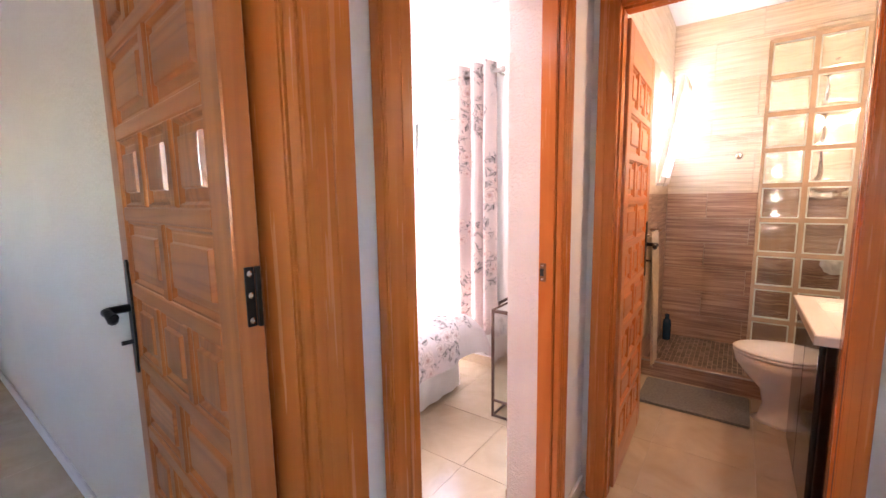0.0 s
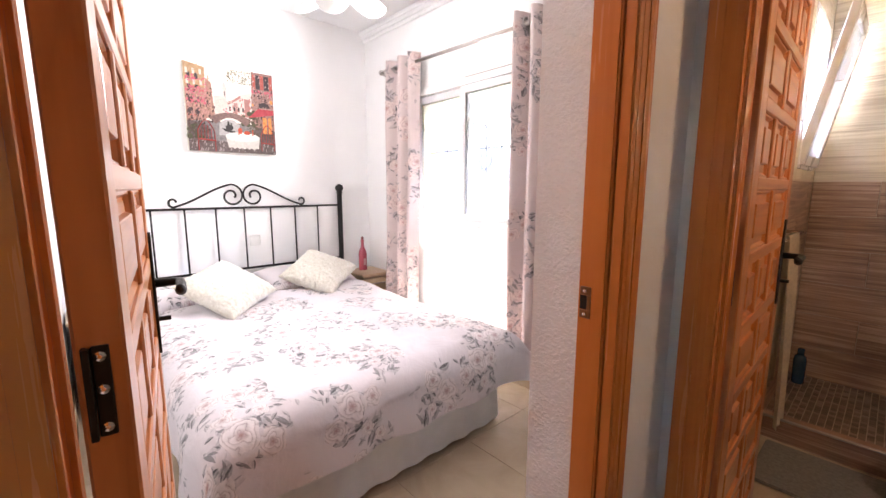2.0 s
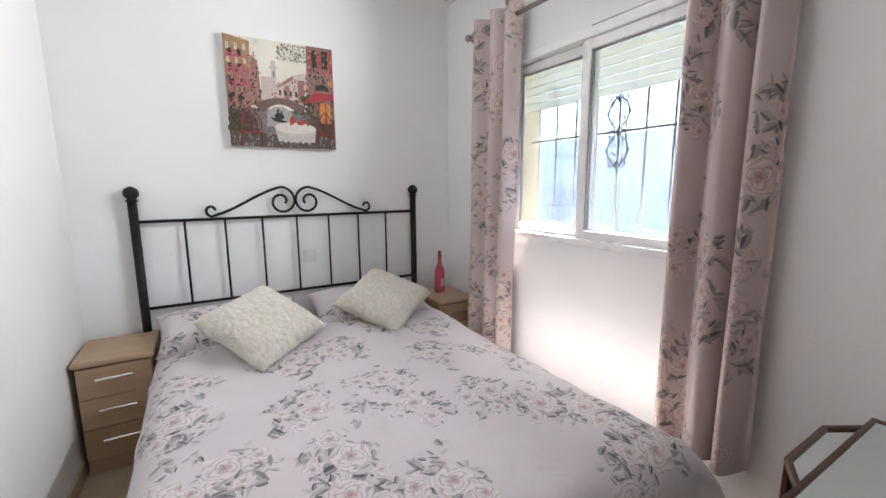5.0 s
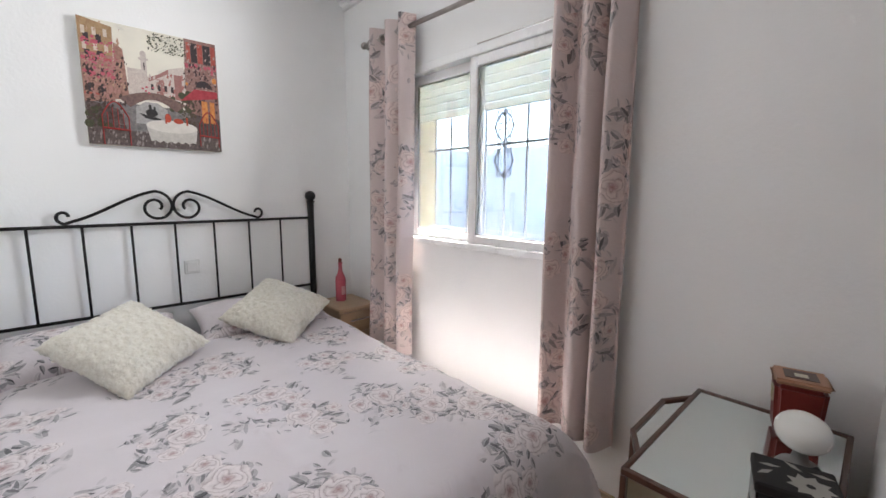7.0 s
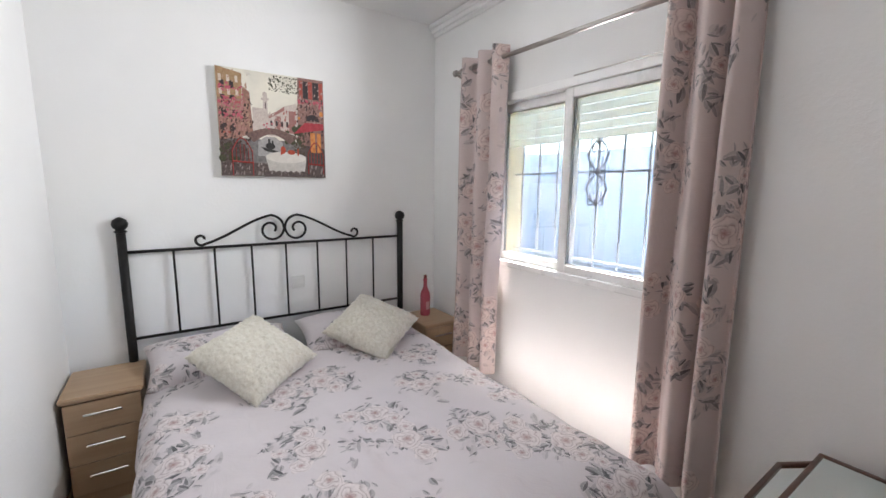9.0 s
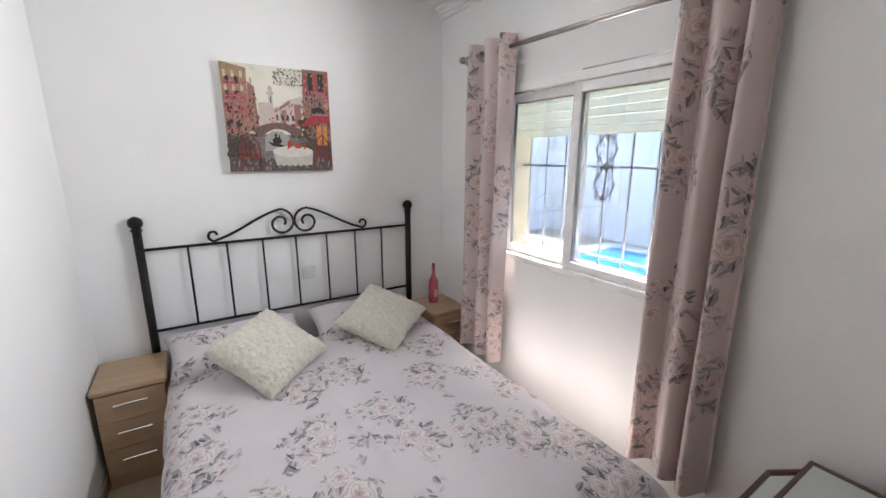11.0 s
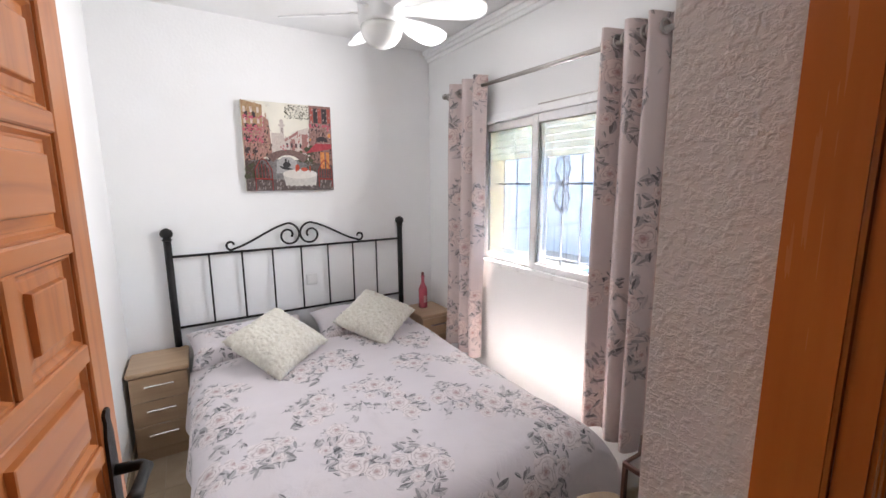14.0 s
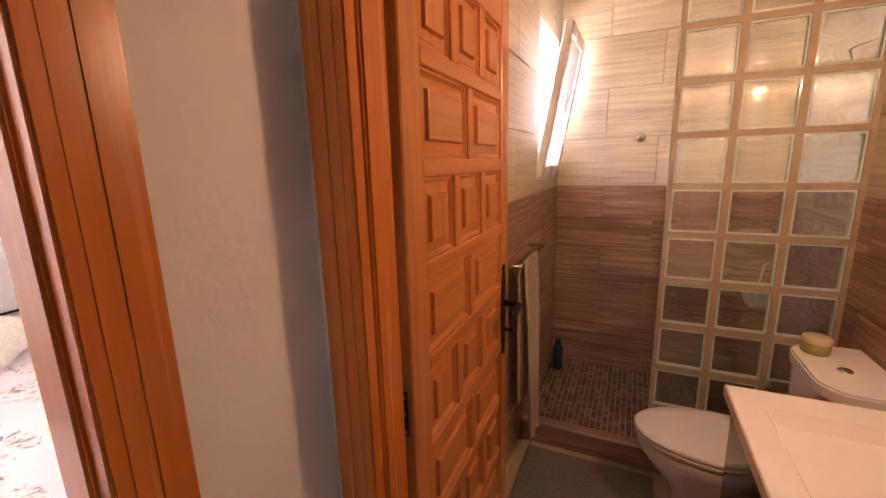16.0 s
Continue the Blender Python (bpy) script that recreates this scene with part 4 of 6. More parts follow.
# ---- bedside cabinets ----
def bedside(x0, x1, y0, y1, h, label):
    """Three drawers with bar handles under an overhanging top; the front faces +x."""
    ob = thing("bedside_cabinet", (x0 + x1) / 2, (y0 + y1) / 2, 0, label, "bedside cabinet", "bedside cabinets")
    part("body", boxes((x0, x1 - 0.025, y0 + 0.012, y0 + 0.028, 0, h - 0.025), (x0, x1 - 0.025, y1 - 0.028, y1 - 0.012, 0, h - 0.025), (x0, x0 + 0.012, y0 + 0.028, y1 - 0.028, 0, h - 0.025), (x0 + 0.012, x1 - 0.032, y0 + 0.028, y1 - 0.028, 0.06, 0.076), bevel=0.001), BEECH_UP, ob)
    part("top", B(x0 - 0.005, x1, y0, y1, h - 0.025, h, bevel=0.006, seg=3), BEECH, ob, "beech top")
    part("plinth", B(x1 - 0.034, x1 - 0.022, y0 + 0.013, y1 - 0.013, 0.001, 0.072), BEECH, ob)
    dh = (h - 0.025 - 0.08) / 3
    for i in range(3):
        z = 0.077 + i * dh
        dr = part("drawer", B(x1 - 0.025, x1 - 0.008, y0 + 0.014, y1 - 0.014, z, z + dh - 0.004, bevel=0.002), BEECH, ob)
        yc, zc = (y0 + y1) / 2, z + dh * 0.62
        hd = tube([(x1 - 0.009, yc - 0.055, zc), (x1 + 0.010, yc - 0.055, zc)], 0.004, 6)
        tube([(x1 - 0.009, yc + 0.055, zc), (x1 + 0.010, yc + 0.055, zc)], 0.004, 6, bm=hd)
        box(hd, x1 + 0.006, x1 + 0.016, yc - 0.07, yc + 0.07, zc - 0.006, zc + 0.006, bevel=0.003)
        part("handle", hd, CHROME, dr, "brushed bar handle")
    return ob


bedside(-3.395, -3.045, 0.752, 1.060, 0.55, "pale beech bedside cabinet with three drawers and metal handles")
bedside(-3.395, -3.045, 2.63, 2.925, 0.55, "pale beech bedside cabinet with a pink bottle on it")
bt = thing("bottle", -3.27, 2.765, 0.55, "pink glass bottle with a stopper on the bedside cabinet", "bottle")
part("glass", lathe([(0.004, 0.001), (0.033, 0.002), (0.036, 0.012), (0.036, 0.15), (0.032, 0.175), (0.018, 0.205), (0.0135, 0.225), (0.0125, 0.262), (0.016, 0.266), (0.016, 0.276), (0.01, 0.278)], -3.27, 2.765, 0.55, 24), plain("pink_bottle", (0.52, 0.10, 0.14), 0.18, 0, 0.1), bt, smooth=True)
part("stopper", lathe([(0.009, 0.278), (0.012, 0.284), (0.013, 0.298), (0.008, 0.306), (0.001, 0.308)], -3.27, 2.765, 0.55, 14), RED, bt, "dark red stopper", True)
part("label", B(-3.2345, -3.2325, 2.752, 2.778, 0.60, 0.66), plain("pale_pink_label", (0.60, 0.30, 0.32), 0.6), bt, "pale printed label")

# socket behind the headboard
so = thing("wall_socket", BX0, 1.89, 0.86, "white plastic switch plate on the wall", "switch")
part("plate", B(BX0, BX0 + 0.010, 1.85, 1.93, 0.84, 0.92, bevel=0.003), PLASTIC, so)
part("rocker", B(BX0 + 0.010, BX0 + 0.014, 1.862, 1.918, 0.852, 0.908, bevel=0.002), PLASTIC, so)

# ---- canvas picture: an evening canal-side cafe ----
PX, PY0, PY1, PZ0, PZ1 = -3.393, 1.487, 2.081, 1.55, 2.146
pic = thing("picture", -3.41, 1.784, PZ0, "square canvas print of a red cafe beside a canal", "picture")
k = Mat("painted_sky", 0.7)
kv = k.coord()
k.color(k.ramp(k.noise(kv, 6.0, 4, 0.6, 0.6), [(0.25, (0.40, 0.38, 0.36)), (0.42, (0.72, 0.69, 0.60)), (0.8, (0.82, 0.77, 0.66))]))
part("canvas", B(BX0 + 0.002, PX, PY0, PY1, PZ0, PZ1, bevel=0.002), k.m, pic, "stretched canvas with a cloudy sky")


def paint(name, lo, hi, scale=40.0):
    k = Mat(name, 0.7)
    lo, hi = tuple(q * 0.85 + p * 0.1 for q, p in zip(lo, hi)), tuple(min(0.8, q * 1.0) for q in hi)
    k.color(k.ramp(k.noise(k.coord(), scale * 1.6, 5, 0.7, 0.4), [(0.28, lo), (0.72, hi)]))
    return k.m


def at(f, g, lift):
    return (PX + lift, PY0 + f * (PY1 - PY0), PZ0 + g * (PZ1 - PZ0))


def patch(bm, pts, lift):
    bm.faces.new([bm.verts.new(at(f, g, lift)) for f, g in pts])


def painted(name, mat, lift, shapes, label):
    bm = bmesh.new()
    for i, s in enumerate(shapes):
        patch(bm, s, lift + i * 1.5e-6)
    return part(name, bm, mat, pic, label)


def rect(a, b, c, d):
    return [(a, c), (b, c), (b, d), (a, d)]


def disc(a, b, r, s=1.0, n=16, t0=0.0, t1=2 * math.pi):
    return [(a + r * math.cos(t0 + (t1 - t0) * i / n), b + r * s * math.sin(t0 + (t1 - t0) * i / n)) for i in range(n + (0 if t1 - t0 > 6.2 else 1))]


rnd = random.Random(4)
painted("water", paint("painted_water", (0.08, 0.075, 0.078), (0.27, 0.255, 0.25), 30), 0.0006, [rect(0.0, 1.0, 0.0, 0.36)], "grey painted water")
painted("quay", paint("painted_quay", (0.03, 0.022, 0.022), (0.16, 0.12, 0.11), 60), 0.0010, [rect(0.0, 1.0, 0.0, 0.13), [(0, 0), (0.30, 0), (0.22, 0.30), (0, 0.36)], [(0.62, 0), (1, 0), (1, 0.40), (0.76, 0.34)]], "dark painted paving")
tagged(painted("townscape", paint("painted_far_houses", (0.46, 0.38, 0.35), (0.66, 0.58, 0.52), 60), 0.0012, [rect(0.30, 0.44, 0.42, 0.66), rect(0.40, 0.44, 0.60, 0.80), rect(0.385, 0.455, 0.74, 0.76), disc(0.42, 0.79, 0.022, 1.3), [(0.44, 0.40), (0.72, 0.40), (0.72, 0.74), (0.60, 0.70), (0.52, 0.64), (0.44, 0.60)]], "pale painted houses and a bell tower"), kind="stuff")
painted("far_roofs", paint("painted_roofs", (0.26, 0.11, 0.10), (0.40, 0.20, 0.18), 50), 0.0014, [[(0.44, 0.60), (0.52, 0.64), (0.60, 0.70), (0.60, 0.66), (0.44, 0.56)], rect(0.50, 0.56, 0.42, 0.60), rect(0.64, 0.70, 0.44, 0.66)], "red painted roofs")
tagged(painted("facade", paint("painted_house_fronts", (0.20, 0.09, 0.08), (0.44, 0.25, 0.19), 45), 0.0016, [[(0, 0.34), (0.20, 0.36), (0.22, 0.96), (0.0, 1.0)], [(0.20, 0.38), (0.30, 0.40), (0.28, 0.80), (0.22, 0.84)]], "ochre and brick painted house fronts"), kind="stuff")
painted("ochre_front", paint("painted_ochre_front", (0.28, 0.16, 0.085), (0.44, 0.29, 0.16), 30), 0.0018, [[(0.0, 0.72), (0.21, 0.73), (0.22, 0.96), (0.0, 1.0)]], "ochre painted upper house front")
tagged(painted("pale_windows", paint("painted_pale_windows", (0.52, 0.42, 0.34), (0.66, 0.58, 0.50), 60), 0.0023, [rect(0.02 + 0.07 * c, 0.045 + 0.07 * c, z, z + 0.06) for c in range(3) for z in (0.75, 0.87)], "pale painted window surrounds"), kind="stuff")
painted("lit_water", paint("painted_lit_water", (0.26, 0.25, 0.25), (0.46, 0.44, 0.43), 40), 0.0013, [[(0.33, 0.20), (0.58, 0.20), (0.57, 0.34), (0.50, 0.39), (0.41, 0.39), (0.34, 0.34)]], "pale painted light on the canal")
painted("cafe_front", paint("painted_cafe_front", (0.15, 0.07, 0.065), (0.36, 0.21, 0.18), 45), 0.0016, [[(0.72, 0.34), (1, 0.30), (1, 1.0), (0.74, 1.0)]], "dark red painted cafe front")
tagged(painted("foliage", paint("painted_foliage", (0.018, 0.022, 0.012), (0.10, 0.10, 0.05), 60), 0.0018, [disc(0.66 + rnd.uniform(-0.08, 0.1), 0.44 + rnd.uniform(-0.1, 0.1), rnd.uniform(0.015, 0.035), 1, 8) for _ in range(14)] + [disc(0.06 + rnd.uniform(-0.05, 0.08), 0.2 + rnd.uniform(-0.08, 0.12), rnd.uniform(0.02, 0.04), 1, 8) for _ in range(10)], "dark green painted leaves"), kind="stuff")
painted("bridge", paint("painted_bridge", (0.09, 0.05, 0.045), (0.24, 0.15, 0.13), 50), 0.0020, [[(0.22 + 0.5 * i / 14, 0.40 + 0.075 * math.sin(math.pi * i / 14)) for i in range(15)] + [(0.64 - 0.34 * i / 14, 0.33 + 0.085 * math.sin(math.pi * i / 14)) for i in range(15)]], "brown painted arched bridge")
tagged(painted("window_print", paint("painted_dark_windows", (0.018, 0.012, 0.014), (0.07, 0.05, 0.055), 60), 0.0022, [rect(0.03 + 0.08 * c, 0.065 + 0.08 * c, 0.42 + 0.13 * r, 0.49 + 0.13 * r) for c in (0, 1) for r in range(4)] + [rect(0.79, 0.84, 0.80, 0.97), rect(0.89, 0.95, 0.80, 0.97)] + [disc(0.88, 0.58, 0.07, 0.95, 12, 0, math.pi)] + [rect(0.46 + 0.05 * c, 0.48 + 0.05 * c, 0.50, 0.55) for c in range(4)] + [rect(0.418, 0.426, 0.66, 0.72)], "dark painted windows"), kind="stuff")
tagged(painted("shutter_print", paint("painted_red_shutters", (0.28, 0.04, 0.04), (0.48, 0.12, 0.08), 50), 0.0024, [rect(0.755, 0.785, 0.80, 0.97), rect(0.845, 0.885, 0.80, 0.97), rect(0.955, 0.99, 0.80, 0.97)] + [rect(0.0, 0.10, 0.40, 0.415), rect(0.06, 0.2, 0.68, 0.70)], "red painted shutters"), kind="stuff")
tagged(painted("flower_print", paint("painted_flowers", (0.34, 0.03, 0.06), (0.60, 0.16, 0.20), 90), 0.0026, [disc(0.10 + rnd.uniform(-0.09, 0.1), z + rnd.uniform(-0.025, 0.025), rnd.uniform(0.008, 0.018), 1, 7) for z in (0.70, 0.83, 0.56) for _ in range(9)] + [disc(0.86 + rnd.uniform(-0.12, 0.13), 0.75 + rnd.uniform(-0.03, 0.03), rnd.uniform(0.01, 0.02), 1, 7) for _ in range(16)] + [disc(0.44 + rnd.uniform(-0.05, 0.05), 0.50 + rnd.uniform(-0.03, 0.03), 0.01, 1, 6) for _ in range(6)], "pink painted flowers"), kind="stuff")


def strokes(name, lo, hi, lift, count, a, b, c, d, size, label, tall=1.0, seed=1):
    """Many small brush dabs within a field of the canvas."""
    r = random.Random(seed)
    shapes = []
    for _ in range(count):
        f, g, w = r.uniform(a, b), r.uniform(c, d), size * r.uniform(0.4, 1.2)
        h = w * tall * r.uniform(0.6, 1.5)
        f, g = min(max(f, 0.02), 0.98), min(max(g, 0.02), 0.98)
        shapes.append([(f - w * 0.5, g - h * 0.2), (f, g - h * 0.5), (f + w * 0.5, g + h * 0.1), (f + w * 0.1, g + h * 0.5)])
    shapes = [[(min(max(p, 0.002), 0.998), min(max(q, 0.002), 0.998)) for p, q in s] for s in shapes]
    tagged(painted(name, paint(name + "_paint", lo, hi, 120), lift, shapes, label), kind="stuff")


strokes("brick_dabs", (0.30, 0.12, 0.11), (0.50, 0.28, 0.24), 0.00245, 120, 0.01, 0.26, 0.38, 0.72, 0.020, "pink painted brickwork of the house fronts", 1.6, 21)
strokes("arch_dabs", (0.24, 0.14, 0.12), (0.44, 0.30, 0.26), 0.0019, 120, 0.73, 0.99, 0.50, 0.80, 0.020, "tan painted stonework of the cafe", 1.2, 22)
strokes("ochre_dabs", (0.26, 0.14, 0.075), (0.48, 0.33, 0.19), 0.0019, 60, 0.01, 0.21, 0.73, 0.96, 0.018, "ochre painted wall shading", 1.6, 23)
strokes("town_dabs", (0.40, 0.30, 0.27), (0.66, 0.58, 0.52), 0.00155, 90, 0.31, 0.60, 0.42, 0.62, 0.018, "pale painted far house fronts", 1.6, 24)
strokes("dark_dabs", (0.015, 0.012, 0.012), (0.09, 0.05, 0.045), 0.0025, 80, 0.0, 0.30, 0.34, 0.74, 0.022, "dark painted shading on the house fronts", 1.6, 1)
strokes("pale_dabs", (0.34, 0.19, 0.13), (0.54, 0.36, 0.25), 0.00255, 36, 0.0, 0.28, 0.40, 0.98, 0.018, "pale painted highlights on the house fronts", 1.8, 2)
strokes("balcony_dabs", (0.30, 0.02, 0.06), (0.62, 0.14, 0.22), 0.0027, 80, 0.02, 0.24, 0.60, 0.84, 0.018, "crimson painted balcony flowers", 0.8, 3)
strokes("wall_dabs", (0.22, 0.05, 0.05), (0.48, 0.20, 0.18), 0.0015, 34, 0.55, 0.72, 0.42, 0.66, 0.022, "pink painted house walls", 1.5, 4)
strokes("shade_dabs", (0.02, 0.012, 0.014), (0.10, 0.05, 0.05), 0.00265, 90, 0.72, 1.0, 0.30, 0.80, 0.022, "dark painted shade of the cafe", 1.5, 5)
strokes("stone_dabs", (0.26, 0.17, 0.16), (0.52, 0.38, 0.34), 0.00266, 50, 0.74, 1.0, 0.52, 0.98, 0.018, "pale painted stones of the cafe", 1.2, 6)
strokes("paving_dabs", (0.16, 0.13, 0.13), (0.36, 0.31, 0.30), 0.00112, 60, 0.0, 1.0, 0.0, 0.14, 0.020, "pale painted paving slits", 2.0, 7)
strokes("ripple_dabs", (0.05, 0.04, 0.04), (0.36, 0.32, 0.30), 0.0011, 90, 0.20, 0.76, 0.12, 0.36, 0.04, "painted ripples on the canal", 0.25, 8)
strokes("leaf_dabs", (0.012, 0.016, 0.008), (0.10, 0.10, 0.05), 0.0019, 190, 0.46, 0.75, 0.83, 0.985, 0.016, "dark painted leaves against the sky", 0.8, 9)
strokes("shrub_dabs", (0.012, 0.014, 0.009), (0.14, 0.10, 0.06), 0.0027, 90, 0.66, 0.84, 0.22, 0.46, 0.020, "dark painted shrubs by the cafe", 1.0, 10)
strokes("bank_dabs", (0.012, 0.012, 0.010), (0.12, 0.07, 0.06), 0.0027, 90, 0.0, 0.24, 0.10, 0.42, 0.024, "dark painted plants on the quay", 1.0, 11)


painted("awning", paint("painted_awning", (0.28, 0.02, 0.035), (0.48, 0.06, 0.075), 30), 0.0028, [[(0.68, 0.44), (0.99, 0.50), (0.99, 0.56), (0.80, 0.56)]], "red painted awning")
tagged(painted("lamplight", paint("painted_lamplight", (0.50, 0.10, 0.03), (0.74, 0.36, 0.10), 30), 0.0028, [rect(0.85, 0.90, 0.26, 0.46), rect(0.92, 0.96, 0.26, 0.46), disc(0.97, 0.66, 0.02, 1.3, 10), disc(0.74, 0.60, 0.012, 1.3, 8)], "orange painted lamplight"), kind="stuff")
painted("gondola", paint("painted_boat", (0.012, 0.011, 0.012), (0.05, 0.045, 0.045), 60), 0.0030, [disc(0.45, 0.30, 0.045, 0.75, 12), rect(0.43, 0.45, 0.31, 0.37), rect(0.465, 0.48, 0.31, 0.355), [(0.36, 0.29), (0.52, 0.255), (0.50, 0.235), (0.40, 0.25)]], "dark painted boat")
painted("table_top", paint("painted_table_top", (0.62, 0.58, 0.53), (0.72, 0.68, 0.63), 20), 0.0034, [disc(0.60, 0.195, 0.20, 0.28, 20)], "white painted round table top")
painted("table", paint("painted_tablecloth", (0.42, 0.39, 0.36), (0.62, 0.58, 0.54), 26), 0.0032, [[(0.40, 0.19), (0.80, 0.19), (0.78, 0.055)] + [(0.78 - 0.345 * i / 12, 0.045 + (0.02 if i % 2 else 0.0)) for i in range(1, 12)] + [(0.43, 0.055)]], "white painted tablecloth")
CHAIR_PAINT = paint("painted_chairs", (0.22, 0.02, 0.02), (0.40, 0.05, 0.045), 50)
for cx, w, lo, hi in ((0.19, 0.09, 0.0, 0.36), (0.90, 0.08, 0.04, 0.36)):
    bm = bmesh.new()
    back = [at(cx - w + 2 * w * i / 14, hi - 0.12 + 0.12 * math.sin(math.pi * i / 14), 0.0036) for i in range(15)]
    tube(back, 0.003, 6, bm=bm)
    for i in range(4):
        f = cx - w * 0.6 + w * 1.2 * i / 3
        tube([at(f, 0.14, 0.0036), at(f, hi - 0.03 - 0.04 * abs(i - 1.5), 0.0036)], 0.0018, 5, bm=bm)
    for f in (-1, 1):
        tube([at(cx + f * w, lo, 0.0036), at(cx + f * w, hi - 0.12, 0.0036)], 0.0028, 5, bm=bm)
    tube([at(cx - w, 0.14, 0.0036), at(cx + w * 1.1, 0.13, 0.0036)], 0.005, 6, bm=bm)
    tagged(part("painted_chair", bm, CHAIR_PAINT, pic, "red painted bistro chair"), kind="stuff")
tagged(painted("tableware", paint("painted_tableware", (0.30, 0.02, 0.02), (0.55, 0.10, 0.04), 50), 0.0040, [disc(0.57, 0.27, 0.025, 1.6, 10), disc(0.65, 0.25, 0.04, 0.6, 12), rect(0.71, 0.725, 0.22, 0.29), rect(0.545, 0.56, 0.22, 0.25)], "painted bottles and a red bowl"), kind="stuff")

# ---- curtains on a rod ----
RODZ, RODY = 2.222, 2.845
rod = thing("curtain_rod", -2.1, RODY, RODZ, "brushed metal curtain rod above the window", "curtain rod")
part("pole", tube([(-3.03, RODY, RODZ + 0.01), (-1.275, RODY, RODZ - 0.02)], 0.0125, 14), STEEL, rod, smooth=True)
for x, z in ((-3.03, RODZ + 0.01), (-1.275, RODZ - 0.02)):
    part("end_cap", tube([(x - 0.012, RODY, z), (x - 0.008, RODY, z), (x + 0.012, RODY, z), (x + 0.016, RODY, z)], [0.016, 0.020, 0.020, 0.012], 14), STEEL, rod, smooth=True)
for x in (-2.995, -1.315):
    part("bracket", tube([(x, RODY, RODZ - 0.012), (x, RODY + 0.05, RODZ - 0.03), (x, BY1, RODZ - 0.03)], 0.008, 8), STEEL, rod)
part("ledge", B(-2.14, -1.54, BY1 - 0.012, BY1, 2.041, 2.049), STEEL, rod, "thin metal strip")


def curtain(x0t, x1t, x0b, x1b, ztop, zbot, folds, phase, label, amp=0.042):
    ob = thing("curtain", (x0b + x1b) / 2, RODY, zbot, label, "curtain", "bedroom curtains")
    cloth = folds * 0.30

    def place(u, v):
        a = u * folds * 2 * math.pi + phase
        w = u + 0.035 * math.sin(a * 0.5 + 1 + v) + 0.02 * soft(u * 4, v * 2, phase)
        x = (x0t + (x1t - x0t) * w) * (1 - v) + (x0b + (x1b - x0b) * w) * v
        lean = 0.35 * math.sin(a + 1.2) * 0.035
        y = RODY + amp * (1 - 0.15 * v) * (math.sin(a) + 0.25 * math.sin(2 * a + 0.6)) + 0.012 * soft(u * 6, v * 3, phase + 4)
        z = ztop + (zbot - ztop) * v
        if v > 0.97:
            z += 0.01 * math.sin(a * 1.3)
        return Vector((x + lean, min(y, BY1 - 0.012), z))

    part("cloth", sheet(130, 60, place, lambda u, v: (u * cloth + phase, v * (ztop - zbot))), CURTAIN, ob, "pink cloth printed with grey roses", True)
    for i in range(int(folds * 2)):
        u = (i + 0.5) / (folds * 2)
        p = place(u, 0.02)
        ring = [(p.x + 0.004 * math.cos(q), RODY + 0.026 * math.cos(q), RODZ - 0.006 + 0.026 * math.sin(q)) for q in [2 * math.pi * j / 16 for j in range(16)]]
        part("eyelet", tube(ring, 0.006, 6, closed=True), STEEL, ob, "metal eyelet", True)
    return ob


curtain(-2.985, -2.545, -3.03, -2.60, 2.290, 0.325, 3.0, 0.6, "pale pink rose-print curtain drawn back from the window")
curtain(-1.650, -1.325, -1.655, -1.318, 2.275, 0.315, 3.0, 2.2, "pale pink rose-print curtain hanging beside the mirrored table", 0.05)

# ---- ceiling fan ----
FX, FY = -2.13, 1.945
fan = thing("ceiling_fan", FX, FY, BZ, "white ceiling fan with a round glass lamp", "ceiling fan")
part("mount", lathe([(0.06, BZ - 0.04), (0.075, BZ - 0.025), (0.075, BZ)], FX, FY, 0, 24), FANWHITE, fan, smooth=True)
part("rod", lathe([(0.014, BZ - 0.2), (0.014, BZ - 0.03)], FX, FY, 0, 12), FANWHITE, fan)
part("motor", lathe([(0.085, 2.285), (0.098, 2.290), (0.102, 2.305), (0.102, 2.380), (0.095, 2.400), (0.05, 2.425), (0.02, 2.435)], FX, FY, 0, 32), FANWHITE, fan, "white motor housing", True)
part("lamp_globe", lathe([(0.004, 2.195), (0.03, 2.198), (0.06, 2.212), (0.082, 2.235), (0.092, 2.260), (0.092, 2.286)], FX, FY, 0, 32), OPAL, fan, "opal glass lamp globe", True)
for ang in (-127, -67, -7, 53, 113, 173):
    m = pose(FX, FY, 2.345, 0, 0, ang) @ pose(0, 0, 0, -19, 0, 0)
    bm = bmesh.new()
    outline = [(0.10, -0.025), (0.16, -0.032), (0.24, -0.055), (0.36, -0.068), (0.43, -0.060), (0.465, -0.030), (0.47, 0.0), (0.465, 0.030), (0.43, 0.060), (0.36, 0.068), (0.24, 0.055), (0.16, 0.032), (0.10, 0.025)]
    prism(outline, -0.003, 0.003, bm)
    for v in bm.verts:
        v.co = m @ v.co
    blade = part("blade", bm, FANWHITE, fan, "white rounded fan blade")
    bm = B(0.085, 0.15, -0.012, 0.012, 0.0032, 0.008, bevel=0.002, m=m)
    part("arm", bm, CHROME, blade, "metal blade arm")

# ---- mirrored side table ----
MT = 0.672
tab = thing("mirrored_table", -0.87, 2.6, 0, "mirrored side table with dark brown edging", "side table")
main = [(-1.052, 2.300), (-0.690, 2.300), (-0.690, 2.885), (-1.052, 2.885)]
bump = [(-1.054, 2.385), (-1.105, 2.48), (-1.110, 2.72), (-1.054, 2.815)]


